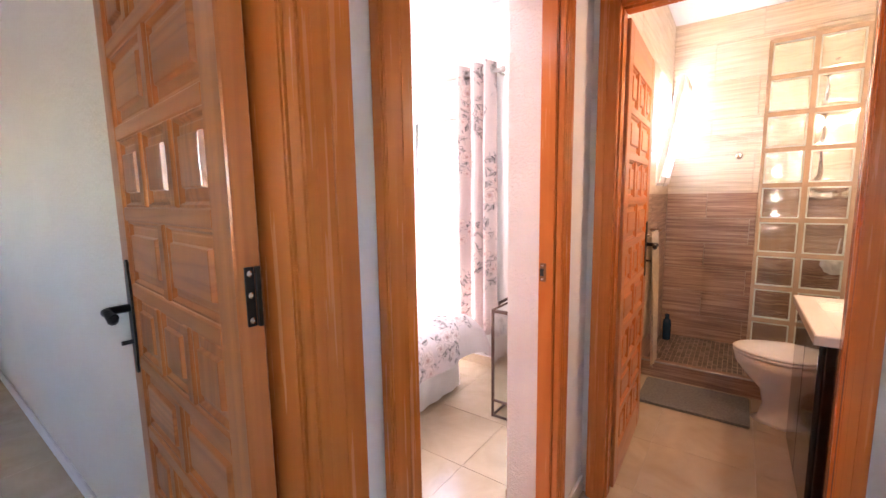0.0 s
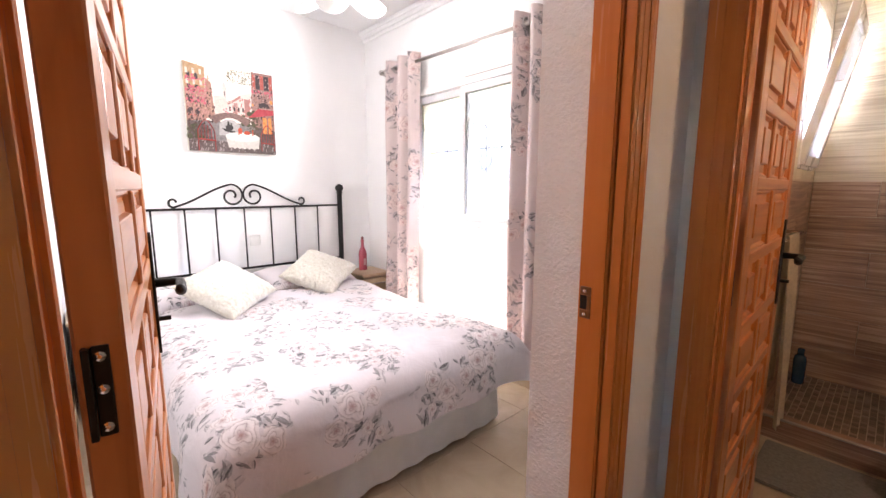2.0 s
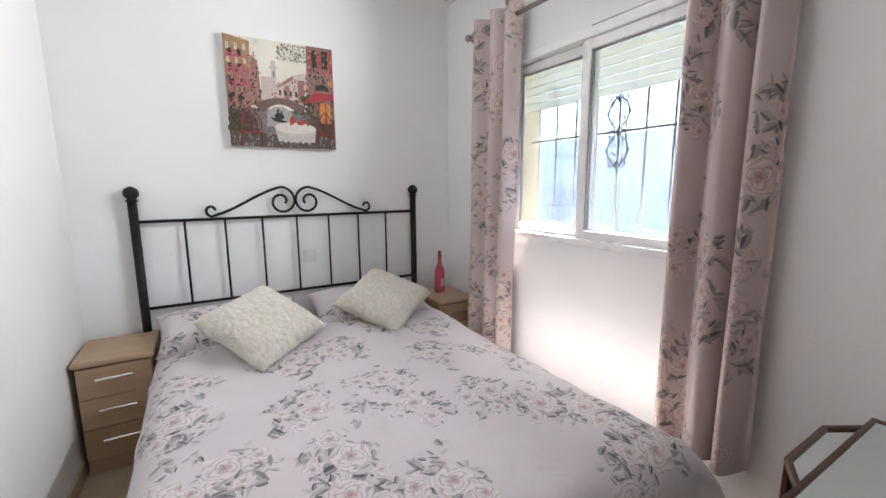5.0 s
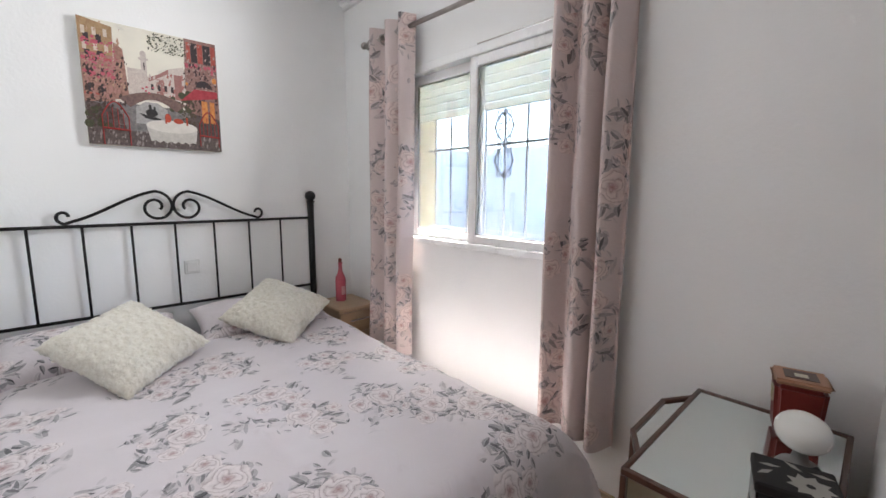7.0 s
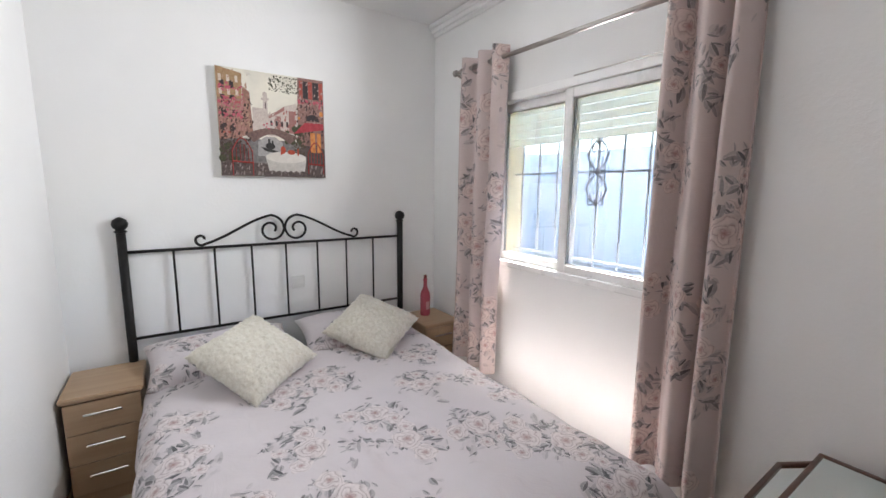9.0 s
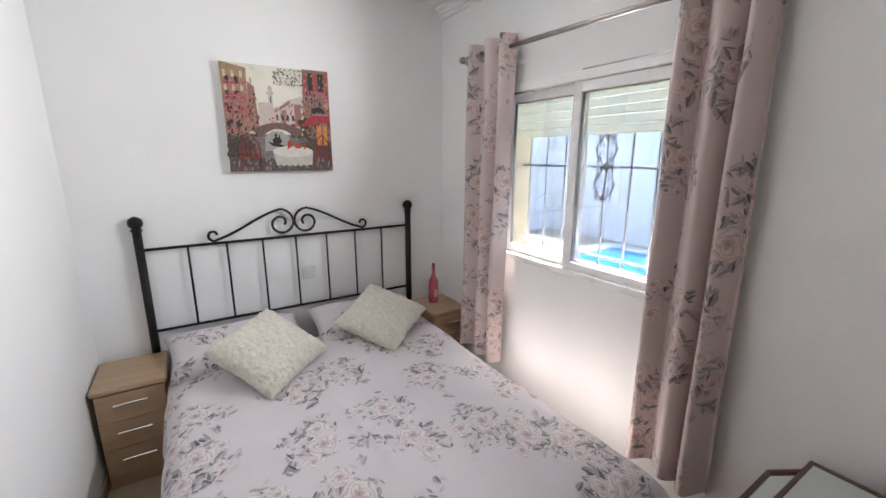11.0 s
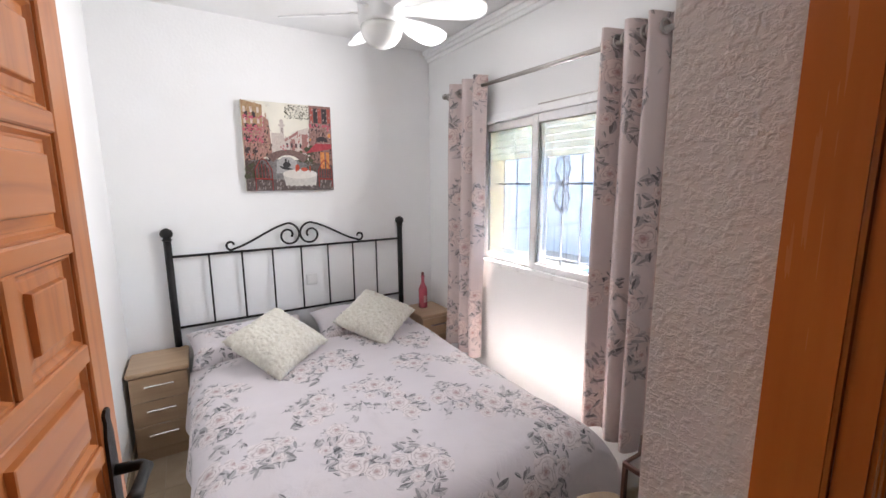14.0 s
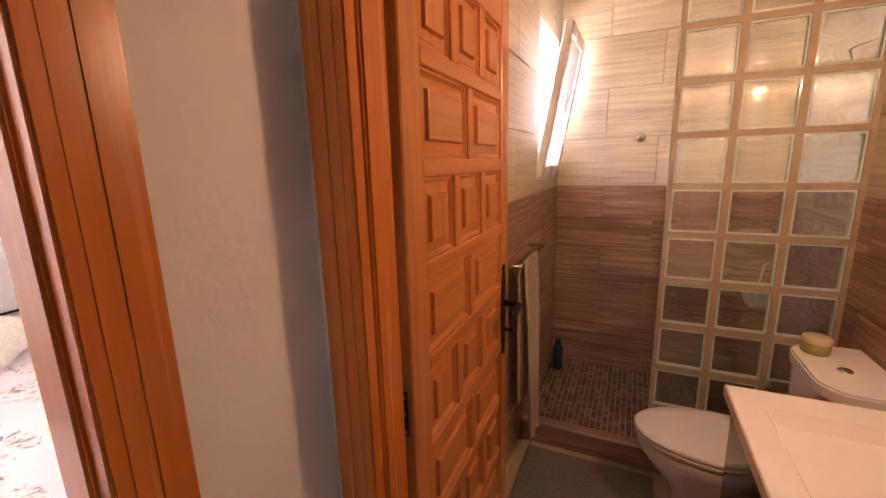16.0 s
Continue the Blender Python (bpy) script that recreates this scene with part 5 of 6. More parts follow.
def frame_along(pts, z, w, h, closed=True, bm=None):
    bm = bm or bmesh.new()
    n = len(pts)
    for i in range(n if closed else n - 1):
        a, b = Vector((*pts[i], 0)), Vector((*pts[(i + 1) % n], 0))
        d = (b - a)
        ang = math.degrees(math.atan2(d.y, d.x))
        box(bm, -w / 2 + 0.0004 * i, d.length + w / 2 - 0.0004 * i, -w / 2, w / 2, z - h, z + 0.0003 * i, bevel=0.003, m=pose(a.x, a.y, 0, 0, 0, ang))
    return bm


part("top", prism(main, MT - 0.016, MT - 0.004), MIRROR, tab, "mirror glass top")
part("top_edge", frame_along(main, MT, 0.014, 0.020), DARKWOOD, tab, "dark brown edging")
part("side_mirror", prism(bump, MT - 0.018, MT - 0.008), MIRROR, tab, "mirror glass wing")
part("side_edge", frame_along(bump, MT, 0.014, 0.020, False), DARKWOOD, tab, "dark brown edging")
part("front_panel", B(-1.045, -0.70, 2.302, 2.310, 0.11, MT - 0.02), MIRROR, tab, "mirror glass front")
part("wing_panel", prism([(-1.05, 2.390), (-1.100, 2.484), (-1.105, 2.716), (-1.05, 2.81)], 0.11, MT - 0.02), MIRROR, tab, "mirror glass side")
part("back_panel", B(-1.045, -0.70, 2.872, 2.880, 0.11, MT - 0.02), DARKWOOD, tab)
for x, y in main:
    part("leg", B(x - 0.007, x + 0.007, y - 0.007, y + 0.007, 0, MT - 0.02, bevel=0.002), DARKWOOD, tab)
for x, y in bump[1:3]:
    part("leg", B(x - 0.006, x + 0.006, y - 0.006, y + 0.006, 0, MT - 0.02, bevel=0.002), DARKWOOD, tab)
part("lower_rail", frame_along(main, 0.11, 0.012, 0.012), DARKWOOD, tab)
part("foot_rail", frame_along(main, 0.014, 0.012, 0.014), DARKWOOD, tab)

# things on the mirrored table
tin = thing("storage_tin", -0.80, 2.79, MT, "dark red square tin with a tan lid on the mirrored table", "tin")
TM = pose(-0.80, 2.80, MT - 0.0035, 0, 0, 13)
bm = B(-0.057, 0.057, -0.052, 0.052, 0, 0.150, bevel=0.014, seg=3)
for v in bm.verts:
    # the sides lean in a little towards the foot
    lean = 0.86 + 0.14 * v.co.z / 0.150
    v.co = TM @ Vector((v.co.x * lean, v.co.y * lean, v.co.z))
part("body", bm, RED, tin)
lid = part("lid", B(-0.062, 0.062, -0.057, 0.057, 0.150, 0.166, bevel=0.008, seg=3, m=TM), TANLID, tin, "tan wooden lid")
part("lid_inset", B(-0.036, 0.036, -0.032, 0.032, 0.166, 0.168, bevel=0.0008, m=TM), DARKWOOD, lid)
part("lid_tag", B(-0.014, 0.014, -0.018, 0.004, 0.168, 0.1695, m=TM), PAPER, lid, "small white tag")
part("label", B(-0.0580, -0.0535, -0.030, 0.004, 0.090, 0.130, m=TM), PAPER, tin, "pale printed label")
bm = bmesh.new()
for i in range(3):
    box(bm, -0.0586, -0.0581, -0.026, 0.000 - 0.006 * i, 0.119 - 0.010 * i, 0.123 - 0.010 * i, m=TM)
part("print_lines", bm, GREENCAN, tin)
lamp = thing("table_lamp", -0.768, 2.60, MT, "small table lamp with an oval white globe", "table lamp")
part("base", lathe([(0.045, 0.0), (0.048, 0.006), (0.040, 0.018), (0.018, 0.028), (0.014, 0.05), (0.022, 0.058)], -0.768, 2.60, MT - 0.0035, 24), GREYBASE, lamp, "grey lamp base", True)
bm = bmesh.new()
bmesh.ops.create_uvsphere(bm, u_segments=28, v_segments=18, radius=0.055)
for v in bm.verts:
    v.co = pose(-0.768, 2.60, MT + 0.096, 0, 10, 0) @ Vector((v.co.x, v.co.y, v.co.z * 0.84))
part("globe", bm, OPAL, lamp, "white opal glass globe", True)
part("cable", tube([(-0.76, 2.58, MT + 0.008), (-0.735, 2.56, MT + 0.04), (-0.705, 2.545, MT + 0.02), (-0.676, 2.53, MT - 0.05), (-0.672, 2.50, 0.35)], 0.004, 8), BLACKCLOTH, lamp, "black cable", True)
gift = thing("gift_box", -0.77, 2.41, MT, "black box printed with pale flowers", "box")
GM = pose(-0.757, 2.400, MT - 0.0035, 0, 0, 14)
part("body", B(-0.066, 0.066, -0.056, 0.056, 0, 0.088, bevel=0.004, m=GM), BLACKGLOSS, gift)
part("lid", B(-0.069, 0.069, -0.059, 0.059, 0.066, 0.090, bevel=0.004, m=GM), BLACKCLOTH, gift)
bm = bmesh.new()
for i in range(9):
    a = i * 0.7
    c = GM @ Vector((0.02 + 0.018 * math.cos(a), -0.02 + 0.018 * math.sin(a), 0.0905 + 0.0002 * i))
    u, w = Vector((math.cos(a), math.sin(a), 0)), Vector((-math.sin(a), math.cos(a), 0))
    bm.faces.new([bm.verts.new(c + p) for p in (-u * 0.012, w * 0.014, u * 0.022, -w * 0.014)])
for a, x, y in ((0.4, -0.04, 0.02), (1.0, -0.05, -0.01), (2.6, 0.0, 0.04), (0.1, 0.045, 0.03)):
    c = GM @ Vector((x, y, 0.0908))
    u, w = Vector((math.cos(a), math.sin(a), 0)), Vector((-math.sin(a), math.cos(a), 0))
    bm.faces.new([bm.verts.new(c + p) for p in (-u * 0.02, w * 0.006, u * 0.02, -w * 0.006)])
part("flower_print", bm, LEAFGREEN, gift, "pale printed flowers and leaves")

# ---- hall: black bag by the wall ----
bag = thing("bag", 0.62, 1.88, 0, "black cloth bag hanging low by the wall", "bag")
bm = B(0.545, 0.76, 1.80, 1.955, 0.20, 0.60, bevel=0.05, seg=3)
part("body", bm, BLACKCLOTH, bag, smooth=True)
part("strap", tube([(0.575, 1.87, 0.50), (0.553, 1.87, 0.54), (0.560, 1.87, 0.585), (0.60, 1.87, 0.61), (0.66, 1.87, 0.61)], 0.011, 8), BLACKCLOTH, bag, "black strap", True)
part("stand", boxes((0.57, 0.74, 1.83, 1.93, 0.0, 0.22)), BLACKCLOTH, bag)
# next room: end of a wooden sideboard with a pale seat before it
side = thing("sideboard", -4.4, 0.45, 0, "orange wooden cupboard at the far wall", "cupboard")
part("body", B(-4.59, -4.22, 0.15, 0.62, 0.34, 0.80, bevel=0.01), PINE, side)
part("plinth", B(-4.57, -4.25, 0.17, 0.60, 0, 0.34, bevel=0.01), VALANCE, side, "pale base")

# ---- bathroom fittings ----
TRAY = 3.44
tray = thing("shower_tray", 0.2, 3.9, 0, "raised shower floor of small brown mosaic with tiled step", "shower")
part("step", B(TX0, TX1, TRAY, TRAY + 0.07, 0, 0.118, bevel=0.002), BROWN_TILE, tray, "brown tiled step")
part("step_trim", B(TX0, TX1, TRAY - 0.006, TRAY + 0.012, 0.114, 0.124, bevel=0.003), STEEL, tray, "metal edge trim")
part("bed", B(TX0, TX1, TRAY + 0.07, TY1, 0, 0.052), GROUT, tray)
bm = bmesh.new()
for i in range(42):
    for j in range(28):
        x, y = TX0 + 0.004 + i * 0.0307, TRAY + 0.074 + j * 0.0307
        c = 0.0135
        v = [bm.verts.new((x + 0.0137 + a * c, y + 0.0137 + b * c, 0.0585)) for a, b in ((-1, -1), (1, -1), (1, 1), (-1, 1))]
        w = [bm.verts.new((p.co.x, p.co.y, 0.051)) for p in v]
        bm.faces.new(v)
        for q in range(4):
            bm.faces.new((w[q], w[(q + 1) % 4], v[(q + 1) % 4], v[q]))
k = Mat("brown_mosaic_pieces", 0.35)
geo = k.n("NewGeometry")
k.color(k.ramp(geo.outputs["Random Per Island"], [(0.0, (0.085, 0.055, 0.04)), (0.6, (0.17, 0.12, 0.09)), (1.0, (0.30, 0.23, 0.18))]))
tagged(part("mosaic", bm, k.m, tray, "small brown mosaic pieces"), kind="stuff")

# glass-block screen
GB0, GBP, GBZ = 0.200, 0.220, 2.257
screen = thing("glass_block_screen", 0.53, 3.60, 0.28, "shower screen of wavy square glass blocks with beige joints", "glass block wall", kind="structure")
JOINT = 0.013
MORTAR = plain("beige_block_joint", (0.44, 0.36, 0.275), 0.5)
for i in range(4):
    x = GB0 - 0.006 + i * GBP
    part("joint", B(x - (0.004 if i == 0 else JOINT), min(x + JOINT, TX1), 3.572, 3.632, 0.05, GBZ + 0.01), MORTAR, screen)
for j in range(10):
    z = GBZ - j * GBP
    for i in range(3):
        x = GB0 - 0.006 + i * GBP
        part("joint", B(x + JOINT + 0.0002, x + GBP - JOINT - 0.0002, 3.5722, 3.6318, z - JOINT, z + JOINT), MORTAR, screen)
part("footing", B(GB0 - 0.006, TX1, 3.573, 3.631, 0.05, GBZ - 9 * GBP - JOINT), BROWN_TILE, screen, "brown tiled footing")
BLOCK_RIM = translucent("pale_mint_glass_rim", (0.88, 0.95, 0.92), 0.35)


def glass_block():
    """A hollow block: two rippled glass plates on a pale square rim that shows through them."""
    bm = bmesh.new()
    h, n = GBP / 2 - JOINT - 0.0005, 8
    for s in (-1, 1):
        for side in (0, 1):
            y = s * (0.036 if side else 0.027)
            g = [[bm.verts.new((h * (2 * i / n - 1), y - (s * 0.005 if side and i in (0, n) or side and j in (0, n) else 0) + s * 0.0016 * soft(i * 0.9, j * 0.9, s * 3.0 + side), h * (2 * j / n - 1))) for j in range(n + 1)] for i in range(n + 1)]
            for i in range(n):
                for j in range(n):
                    f = bm.faces.new((g[i][j], g[i + 1][j], g[i + 1][j + 1], g[i][j + 1]))
                    f.smooth = True
    bmesh.ops.remove_doubles(bm, verts=bm.verts, dist=1e-6)
    bmesh.ops.recalc_face_normals(bm, faces=bm.faces)
    me = bpy.data.meshes.new("glass_block")
    bm.normal_update()
    bm.to_mesh(me)
    bm.free()
    me.materials.append(BLOCK_GLASS)
    return me


def block_rim():
    """The pale square rim between a block's two plates."""
    bm = bmesh.new()
    h = GBP / 2 - JOINT - 0.0005
    rims = [[bm.verts.new((a * r, y, b * r)) for a, b in ((-1, -1), (1, -1), (1, 1), (-1, 1))] for r, y in ((h - 0.001, -0.0262), (h - 0.001, 0.0262), (h - 0.009, 0.0262), (h - 0.009, -0.0262))]
    for r, t in zip(rims, rims[1:] + rims[:1]):
        for i in range(4):
            bm.faces.new((r[i], r[(i + 1) % 4], t[(i + 1) % 4], t[i]))
    bmesh.ops.recalc_face_normals(bm, faces=bm.faces)
    me = bpy.data.meshes.new("rim")
    bm.to_mesh(me)
    bm.free()
    me.materials.append(BLOCK_RIM)
    return me


block, rim_mesh = glass_block(), block_rim()
for j in range(9):
    for i in range(3):
        o = new("glass_block", block)
        o.parent = screen
        o.location = (GB0 - 0.006 + (i + 0.5) * GBP - 0.53, 0.002, GBZ - (j + 0.5) * GBP - 0.28)
        o.visible_shadow = False
        new("rim", rim_mesh).parent = o

# toilet
to = thing("toilet", 0.5, 3.18, 0, "white ceramic toilet with closed lid", "toilet")
TYC = 3.185


def egg(w, l, n=28):
    return [(-(l * math.cos(a)) * (1.0 if math.cos(a) > 0 else 0.62), w * math.sin(a)) for a in [2 * math.pi * i / n for i in range(n)]]


def lofted(levels, cx, cy):
    bm = bmesh.new()
    rings = []
    for z, w, l, dx in levels:
        rings.append([bm.verts.new((cx + dx + x, cy + y, z)) for x, y in egg(w, l)])
    for r, s in zip(rings, rings[1:]):
        for i in range(len(r)):
            bm.faces.new((r[i], r[(i + 1) % len(r)], s[(i + 1) % len(r)], s[i]))
    bm.faces.new(rings[0])
    bm.faces.new(rings[-1])
    bmesh.ops.recalc_face_normals(bm, faces=bm.faces)
    return bm


part("bowl", lofted([(0, 0.115, 0.21, 0.03), (0.015, 0.115, 0.20, 0.05), (0.10, 0.105, 0.19, 0.06), (0.19, 0.115, 0.20, 0.05), (0.27, 0.150, 0.245, 0.02), (0.34, 0.172, 0.275, 0.0), (0.385, 0.178, 0.285, 0.0), (0.395, 0.172, 0.28, 0.0)], 0.405, TYC), CERAMIC, to, smooth=True)
part("seat", lofted([(0.396, 0.180, 0.288, 0), (0.404, 0.184, 0.292, 0), (0.412, 0.180, 0.288, 0)], 0.405, TYC), PLASTIC, to, "white plastic seat", True)
part("lid", lofted([(0.413, 0.180, 0.288, 0), (0.424, 0.184, 0.293, 0), (0.433, 0.172, 0.28, 0), (0.435, 0.12, 0.2, 0)], 0.405, TYC), PLASTIC, to, "closed white lid", True)
def rounded(x0, x1, y0, y1, r, n=6):
    """A plan outline with its two front corners rounded off; the back stands at x1."""
    low = [(x0 + r - r * math.sin(a), y0 + r - r * math.cos(a)) for a in [math.pi / 2 * i / n for i in range(n + 1)]]
    high = [(x0 + r - r * math.cos(a), y1 - r + r * math.sin(a)) for a in [math.pi / 2 * i / n for i in range(n + 1)]]
    return [(x1, y0)] + low + high + [(x1, y1)]


part("cistern", prism(rounded(0.640, TX1 - 0.006, 2.995, 3.375, 0.09), 0.40, 0.745), CERAMIC, to)
ct = part("cistern_lid", prism(rounded(0.631, TX1 - 0.004, 2.988, 3.382, 0.095), 0.778, 0.786, prism(rounded(0.626, TX1 - 0.004, 2.983, 3.387, 0.10), 0.746, 0.7779)), CERAMIC, to, "white cistern lid")
part("flush_button", lathe([(0.022, 0.7852), (0.022, 0.790), (0.018, 0.793)], 0.735, 3.16, 0, 20), CHROME, ct, "chrome flush button", True)
can = thing("jar", 0.70, 3.30, 0.785, "small olive jar with a cream lid on the cistern", "jar")
part("body", lathe([(0.040, 0), (0.043, 0.004), (0.043, 0.035), (0.040, 0.038)], 0.70, 3.305, 0.7855, 20), GREENCAN, can, smooth=True)
part("lid", lathe([(0.044, 0.038), (0.045, 0.041), (0.045, 0.058), (0.040, 0.062)], 0.70, 3.305, 0.7855, 20), plain("cream_lid", (0.70, 0.62, 0.42), 0.5), can, "cream lid", True)
puff = thing("bath_sponge", 0.60, 3.74, 0.80, "white net bath sponge hanging behind the glass blocks", "sponge")
bm = bmesh.new()
bmesh.ops.create_icosphere(bm, subdivisions=4, radius=0.06)
for v in bm.verts:
    v.co = Vector((0.60, 3.74, 0.88)) + v.co * (1 + 0.35 * soft(v.co.x, v.co.y, v.co.z, 34))
part("net", bm, plain("white_net", (0.80, 0.79, 0.77), 0.95, 0, 0.05, 60, 0.6), puff, smooth=True)
part("cord", tube([(0.60, 3.74, 0.93), (0.60, 3.70, 1.02), (0.60, 3.642, 1.05)], 0.003, 6), VALANCE, puff, "thin white cord")

# washstand
va = thing("washstand", 0.62, 2.47, 0, "glossy black washstand with white ceramic basin top", "washstand")
part("cabinet", boxes((0.375, TX1 - 0.004, 2.135, 2.805, 0.10, 0.795), bevel=0.003), BLACKGLOSS, va, "glossy black cabinet")
for a, b in ((2.137, 2.468), (2.472, 2.803)):
    part("door", B(0.357, 0.3745, a, b, 0.105, 0.79, bevel=0.003), BLACKGLOSS, va, "glossy black door")
part("plinth", B(0.42, TX1 - 0.004, 2.15, 2.79, 0, 0.10), BLACKCLOTH, va)
bm = bmesh.new()
bx0, bx1, by0, by1, bz = 0.338, TX1 - 0.003, 2.115, 2.83, 0.832
levels = [((bx0, bx1, by0, by1), bz - 0.036), ((bx0 - 0.0, bx1, by0, by1), bz - 0.004), ((bx0 + 0.004, bx1 - 0.002, by0 + 0.004, by1 - 0.004), bz), ((bx0 + 0.075, bx1 - 0.12, by0 + 0.095, by1 - 0.095), bz - 0.002), ((bx0 + 0.082, bx1 - 0.127, by0 + 0.102, by1 - 0.102), bz - 0.012), ((bx0 + 0.12, bx1 - 0.16, by0 + 0.17, by1 - 0.17), bz - 0.10)]
rings = [[bm.verts.new((x, y, z)) for x, y in ((a, c), (b, c), (b, d), (a, d))] for (a, b, c, d), z in levels]
bm.faces.new(rings[0][::-1])
for r, s in zip(rings, rings[1:]):
    for i in range(4):
        bm.faces.new((r[i], r[(i + 1) % 4], s[(i + 1) % 4], s[i]))
bm.faces.new(rings[-1])
part("basin", bm, CERAMIC, va, "white ceramic basin")
part("tap", tube([(0.79, 2.47, bz), (0.79, 2.47, bz + 0.14), (0.75, 2.47, bz + 0.16), (0.66, 2.47, bz + 0.14)], [0.022, 0.018, 0.015, 0.012], 12), CHROME, va, "chrome tap", True)

# lit wall lamp above the basin
wl = thing("wall_lamp", TX1, 2.47, 1.95, "lit wall lamp with warm globe above the basin", "wall lamp")
part("plate", B(TX1 - 0.02, TX1, 2.42, 2.52, 1.92, 2.02, bevel=0.004), CHROME, wl, "chrome plate")
part("arm", tube([(TX1 - 0.02, 2.47, 1.97), (TX1 - 0.09, 2.47, 1.97)], 0.008, 8), CHROME, wl)
k = Mat("warm_lit_globe", 0.4)
k.color((0.9, 0.85, 0.75))
k.b.inputs["Emission Color"].default_value = (1.0, 0.62, 0.34, 1)
k.b.inputs["Emission Strength"].default_value = 0.05
bm = bmesh.new()
bmesh.ops.create_uvsphere(bm, u_segments=20, v_segments=12, radius=0.05)
for v in bm.verts:
    v.co += Vector((TX1 - 0.12, 2.47, 1.93))
part("globe", bm, k.m, wl, "glowing warm glass globe", True)
glow = new("basin_lamp", bpy.data.lights.new("basin_lamp", "POINT"))
glow.data.energy, glow.data.color, glow.data.shadow_soft_size = 0.24, (1.0, 0.72, 0.48), 0.05
glow.location = (TX1 - 0.21, 2.47, 1.90)
# bath mat
mat_ob = obj_from("bath_mat", B(-0.375, 0.222, 2.985, 3.395, 0.001, 0.016, bevel=0.007, seg=2), MATCLOTH)
tagged(mat_ob, "grey-brown pile bath mat before the shower step", "bath mat")
# towel rail with towel
rail = thing("towel_rail", TX0, 3.40, 1.0, "chrome towel rail on the tiled wall", "towel rail")
part("bar", tube([(TX0, 3.08, 1.075), (TX0 + 0.07, 3.08, 1.075), (TX0 + 0.07, 3.56, 1.075), (TX0, 3.56, 1.075)], 0.009, 10), CHROME, rail, smooth=True)


def towel(u, v):
    s = v * 2.0 - 0.95
    y = 3.12 + 0.26 * u * (1 - 0.25 * abs(s)) + 0.06 * abs(s)
    if s < 0:
        x, z = TX0 + 0.07 - 0.014, 1.086 + s * 0.76
    else:
        x, z = TX0 + 0.07 + 0.014 + 0.02 * s, 1.086 - s * 0.87
    x += 0.010 * math.sin(u * 14 + s * 2) * min(1, abs(s) * 3)
    if abs(s) < 0.06:
        x, z = TX0 + 0.07 + 0.014 * s / 0.06, 1.086 + 0.006 * (1 - abs(s) / 0.06)
    return Vector((x, y, max(z, 0.03)))


tw = obj_from("towel", sheet(24, 60, towel, thick=0.004), TOWEL, True)
tagged(tw, "beige cotton towel hung over the rail", "towel")
bb = thing("shampoo_bottle", -0.36, 4.20, 0.0585, "dark blue shampoo bottle on the shower floor", "bottle")
part("body", lathe([(0.028, 0), (0.032, 0.006), (0.034, 0.15), (0.028, 0.18), (0.012, 0.19)], -0.36, 4.20, 0.0585, 18), BLUEBOTTLE, bb, smooth=True)
part("cap", lathe([(0.018, 0.19), (0.018, 0.225), (0.012, 0.23)], -0.36, 4.20, 0.0585, 14), BLUEBOTTLE, bb, smooth=True)
kn = thing("wall_hook", 0.071, TY1, 1.628, "chrome hook on the tiled shower wall", "hook")
kk = part("peg", lathe([(0.026, 0), (0.026, 0.008), (0.012, 0.016), (0.012, 0.03), (0.026, 0.042), (0.028, 0.055), (0.018, 0.062)], 0, 0, 0, 18), CHROME, None, "", True)
kk.parent = kn
kk.matrix_basis = pose(0, 0, 0, 90, 0, 0)
sh = thing("shower_tap", 0.55, TY1, 1.25, "chrome shower mixer with hose on the tiled wall", "shower tap")
part("mixer", tube([(0.46, TY1 - 0.06, 1.30), (0.50, TY1 - 0.06, 1.30), (0.62, TY1 - 0.06, 1.30), (0.66, TY1 - 0.06, 1.30)], [0.028, 0.022, 0.022, 0.028], 14), CHROME, sh, smooth=True)
part("riser", tube([(0.56, TY1 - 0.05, 1.32), (0.56, TY1 - 0.05, 2.15), (0.56, TY1 - 0.12, 2.22), (0.56, TY1 - 0.28, 2.2)], 0.010, 10), CHROME, sh, smooth=True)
part("shower_head", lathe([(0.09, 2.165), (0.092, 2.175), (0.03, 2.195), (0.012, 2.21)], 0.56, TY1 - 0.28, 0, 24), CHROME, sh, smooth=True)

# ---- tiles, piece by piece ----
tile_meshes = {}


def tile_mesh(w, h, t, mat, bevel=0.0015):
    """A shared thin tile in its own xz plane, centred, front at y = 0, body behind it."""
    key = (round(w, 3), round(h, 3), mat.name)
    if key not in tile_meshes:
        bm = B(-w / 2, w / 2, 0, t, -h / 2, h / 2, bevel=bevel)
        me = bpy.data.meshes.new("tile")
        bm.normal_update()
        bm.to_mesh(me)
        bm.free()
        me.materials.append(mat)
        tile_meshes[key] = me
    return tile_meshes[key]


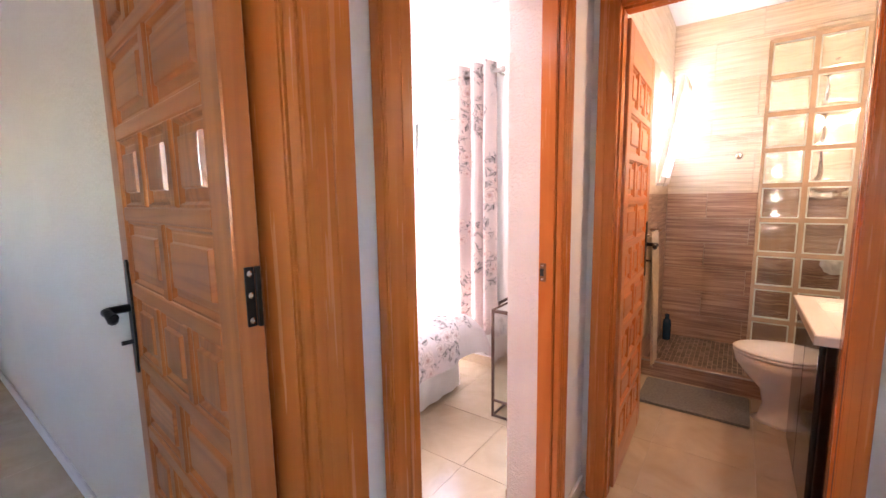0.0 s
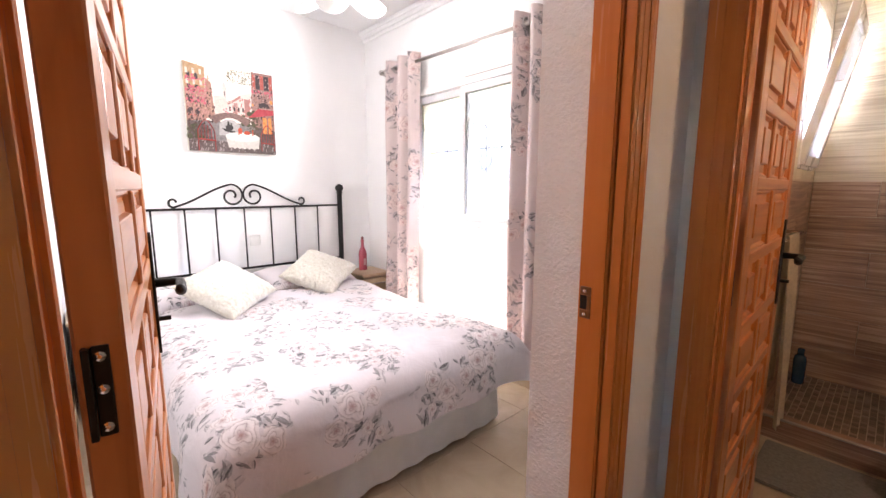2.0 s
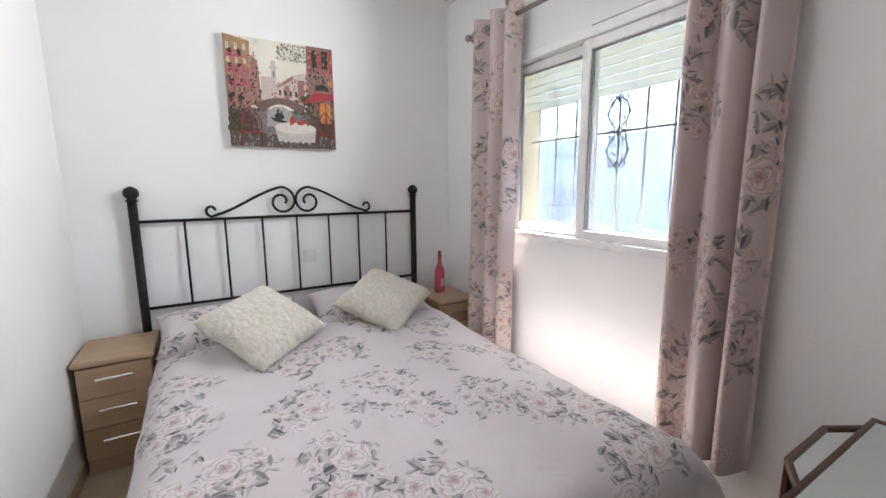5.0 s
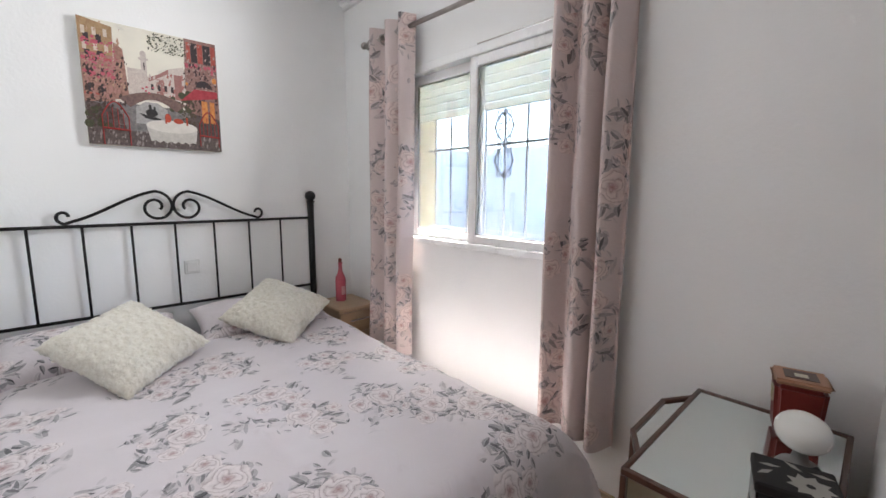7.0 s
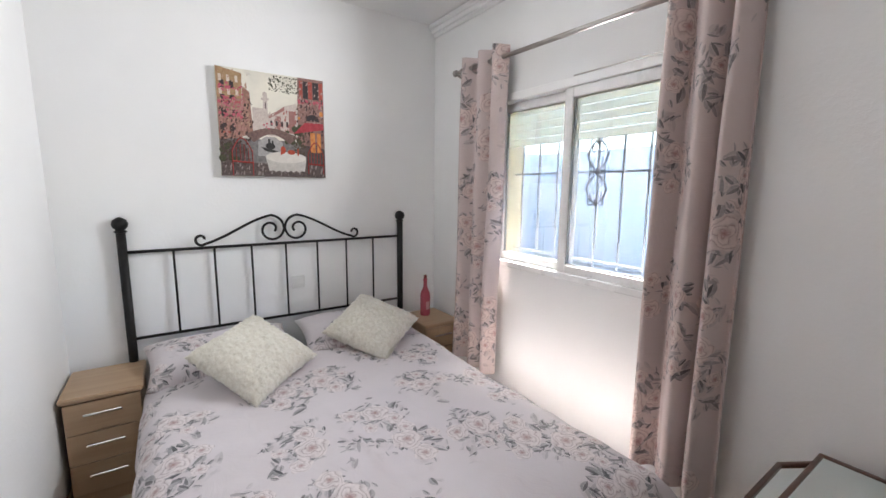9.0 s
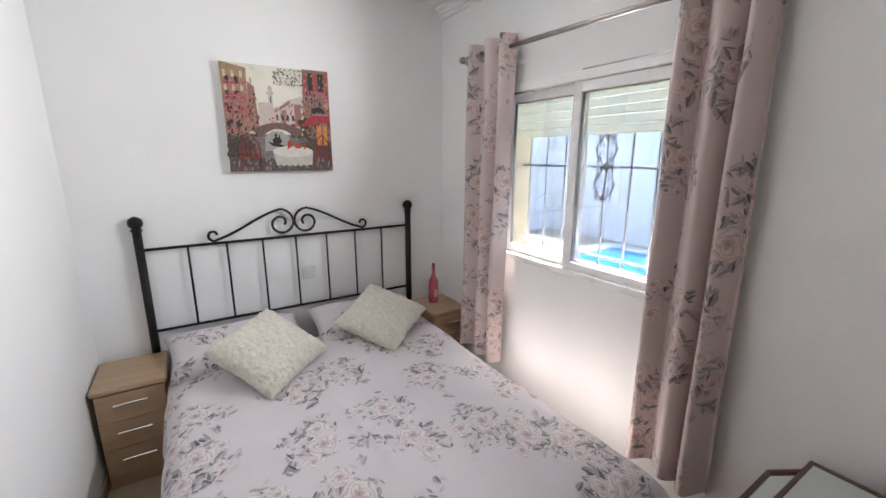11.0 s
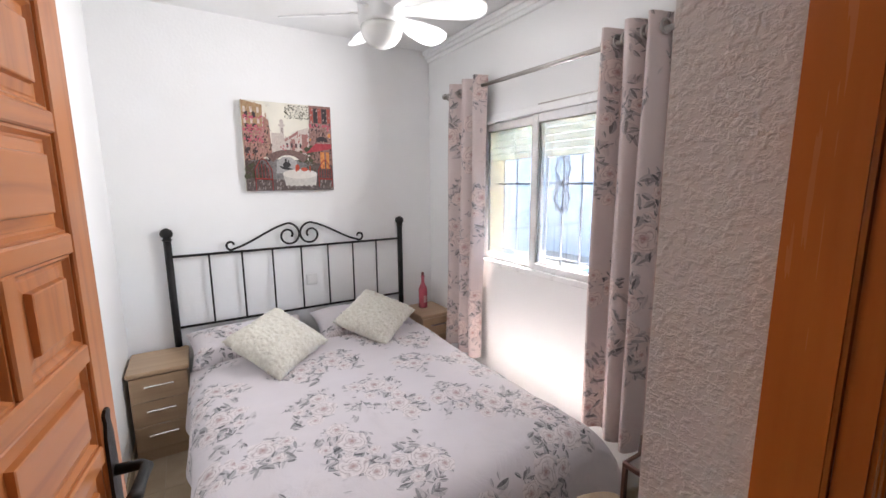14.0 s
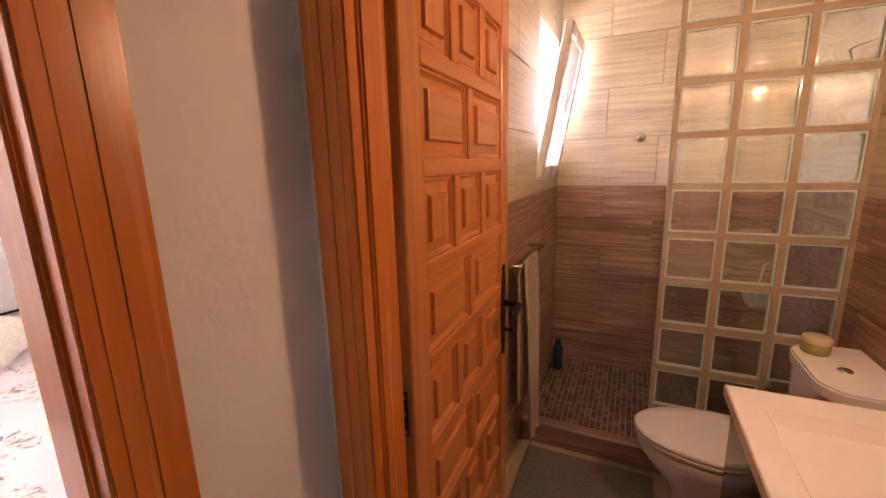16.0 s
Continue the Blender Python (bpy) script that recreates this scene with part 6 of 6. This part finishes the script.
def tiled(parent, place, length, z0, z1, tw, th, mat, shift, holes=()):
    """Lays tiles in half-bond over a wall strip; place(s, z) gives a pose for a tile centred there; holes are (s0, s1, z0, z1)."""
    row, z = 0, z0
    while z < z1 - 0.01:
        h = min(th, z1 - z)
        s = -shift * tw * (row % 2)
        while s < length - 0.005:
            a, b = max(s, 0.0), min(s + tw, length)
            spans = [(a, b, z, z + h)]
            for h0, h1, k0, k1 in holes:
                cut = []
                for p, q, r, t in spans:
                    if q <= h0 or p >= h1 or t <= k0 or r >= k1:
                        cut.append((p, q, r, t))
                        continue
                    if p < h0:
                        cut.append((p, h0, r, t))
                    if q > h1:
                        cut.append((h1, q, r, t))
                    m0, m1 = max(p, h0), min(q, h1)
                    if r < k0:
                        cut.append((m0, m1, r, k0))
                    if t > k1:
                        cut.append((m0, m1, k1, t))
                spans = cut
            for p, q, r, t in spans:
                if q - p > 0.012 and t - r > 0.012:
                    o = new("tile", tile_mesh(q - p - 0.003, t - r - 0.003, 0.009, mat))
                    o.parent = parent
                    o.matrix_basis = place((p + q) / 2, (r + t) / 2)
            s += tw
        z += th
        row += 1


BAND = 1.338
north_wall, west_wall, east_wall = (bpy.data.objects[n] for n in ("wall_bath_north", "wall_bath_west", "wall_bath_east"))
for z0, z1, mat in ((0.052, BAND, BROWN_TILE), (BAND, TZ, CREAM_TILE)):
    tiled(north_wall, lambda s, z: pose(TX0 + s, TY1, z), TX1 - TX0, z0, z1, 0.60, 0.30 if mat is CREAM_TILE else 0.2143, mat, 0.5)
    tiled(west_wall, lambda s, z: pose(TX0, TY0 + s, z, 0, 0, 90), TY1 - TY0, z0, z1, 0.60, 0.30 if mat is CREAM_TILE else 0.2143, mat, 0.5, ((3.70 - TY0, 4.27 - TY0, 1.40, 2.22),))
    tiled(east_wall, lambda s, z: pose(TX1, TY1 - s, z, 0, 0, -90), TY1 - TY0, z0, z1, 0.60, 0.30 if mat is CREAM_TILE else 0.2143, mat, 0.5)
setting("trim_tile_band", boxes((TX0, TX1, TY1 - 0.004, TY1 + 0.006, BAND - 0.004, BAND + 0.004), (TX0 - 0.006, TX0 + 0.004, TY0, TY1 - 0.005, BAND - 0.004, BAND + 0.004)), plain("pale_trim", (0.6, 0.5, 0.38), 0.3), "thin pale trim between the tile colours", "trim")


def floor_tiles(x0, x1, y0, y1, size, ox, oy):
    i0, i1 = math.floor((x0 - ox) / size), math.ceil((x1 - ox) / size)
    j0, j1 = math.floor((y0 - oy) / size), math.ceil((y1 - oy) / size)
    for i in range(i0, i1):
        for j in range(j0, j1):
            a, b = max(x0, ox + i * size), min(x1, ox + (i + 1) * size)
            c, d = max(y0, oy + j * size), min(y1, oy + (j + 1) * size)
            if b - a > 0.015 and d - c > 0.015:
                o = new("tile", tile_mesh(b - a - 0.0022, d - c - 0.0022, 0.008, FLOOR_TILE, 0.0008))
                o.parent = FLOORS
                o.matrix_basis = pose((a + b) / 2, (c + d) / 2, 0, -90, 0, 0)


floor_tiles(BX0, -0.66, BY0, BY1, 0.45, -3.2, 0.9)
floor_tiles(-0.66, HX0, 0.80, 1.66, 0.45, -3.2, 0.9)
floor_tiles(HX0, HX1, HY0, HY1, 0.45, 0.235, 0.30)
floor_tiles(TX0, TX1, TY1 - 2.40, TRAY, 0.45, 0.235, 0.30)
floor_tiles(-4.6, -0.56, -2.4, 0.648, 0.45, -3.2, 0.2)
floor_tiles(-0.56, HX0, -0.20, 0.575, 0.45, -3.2, 0.2)
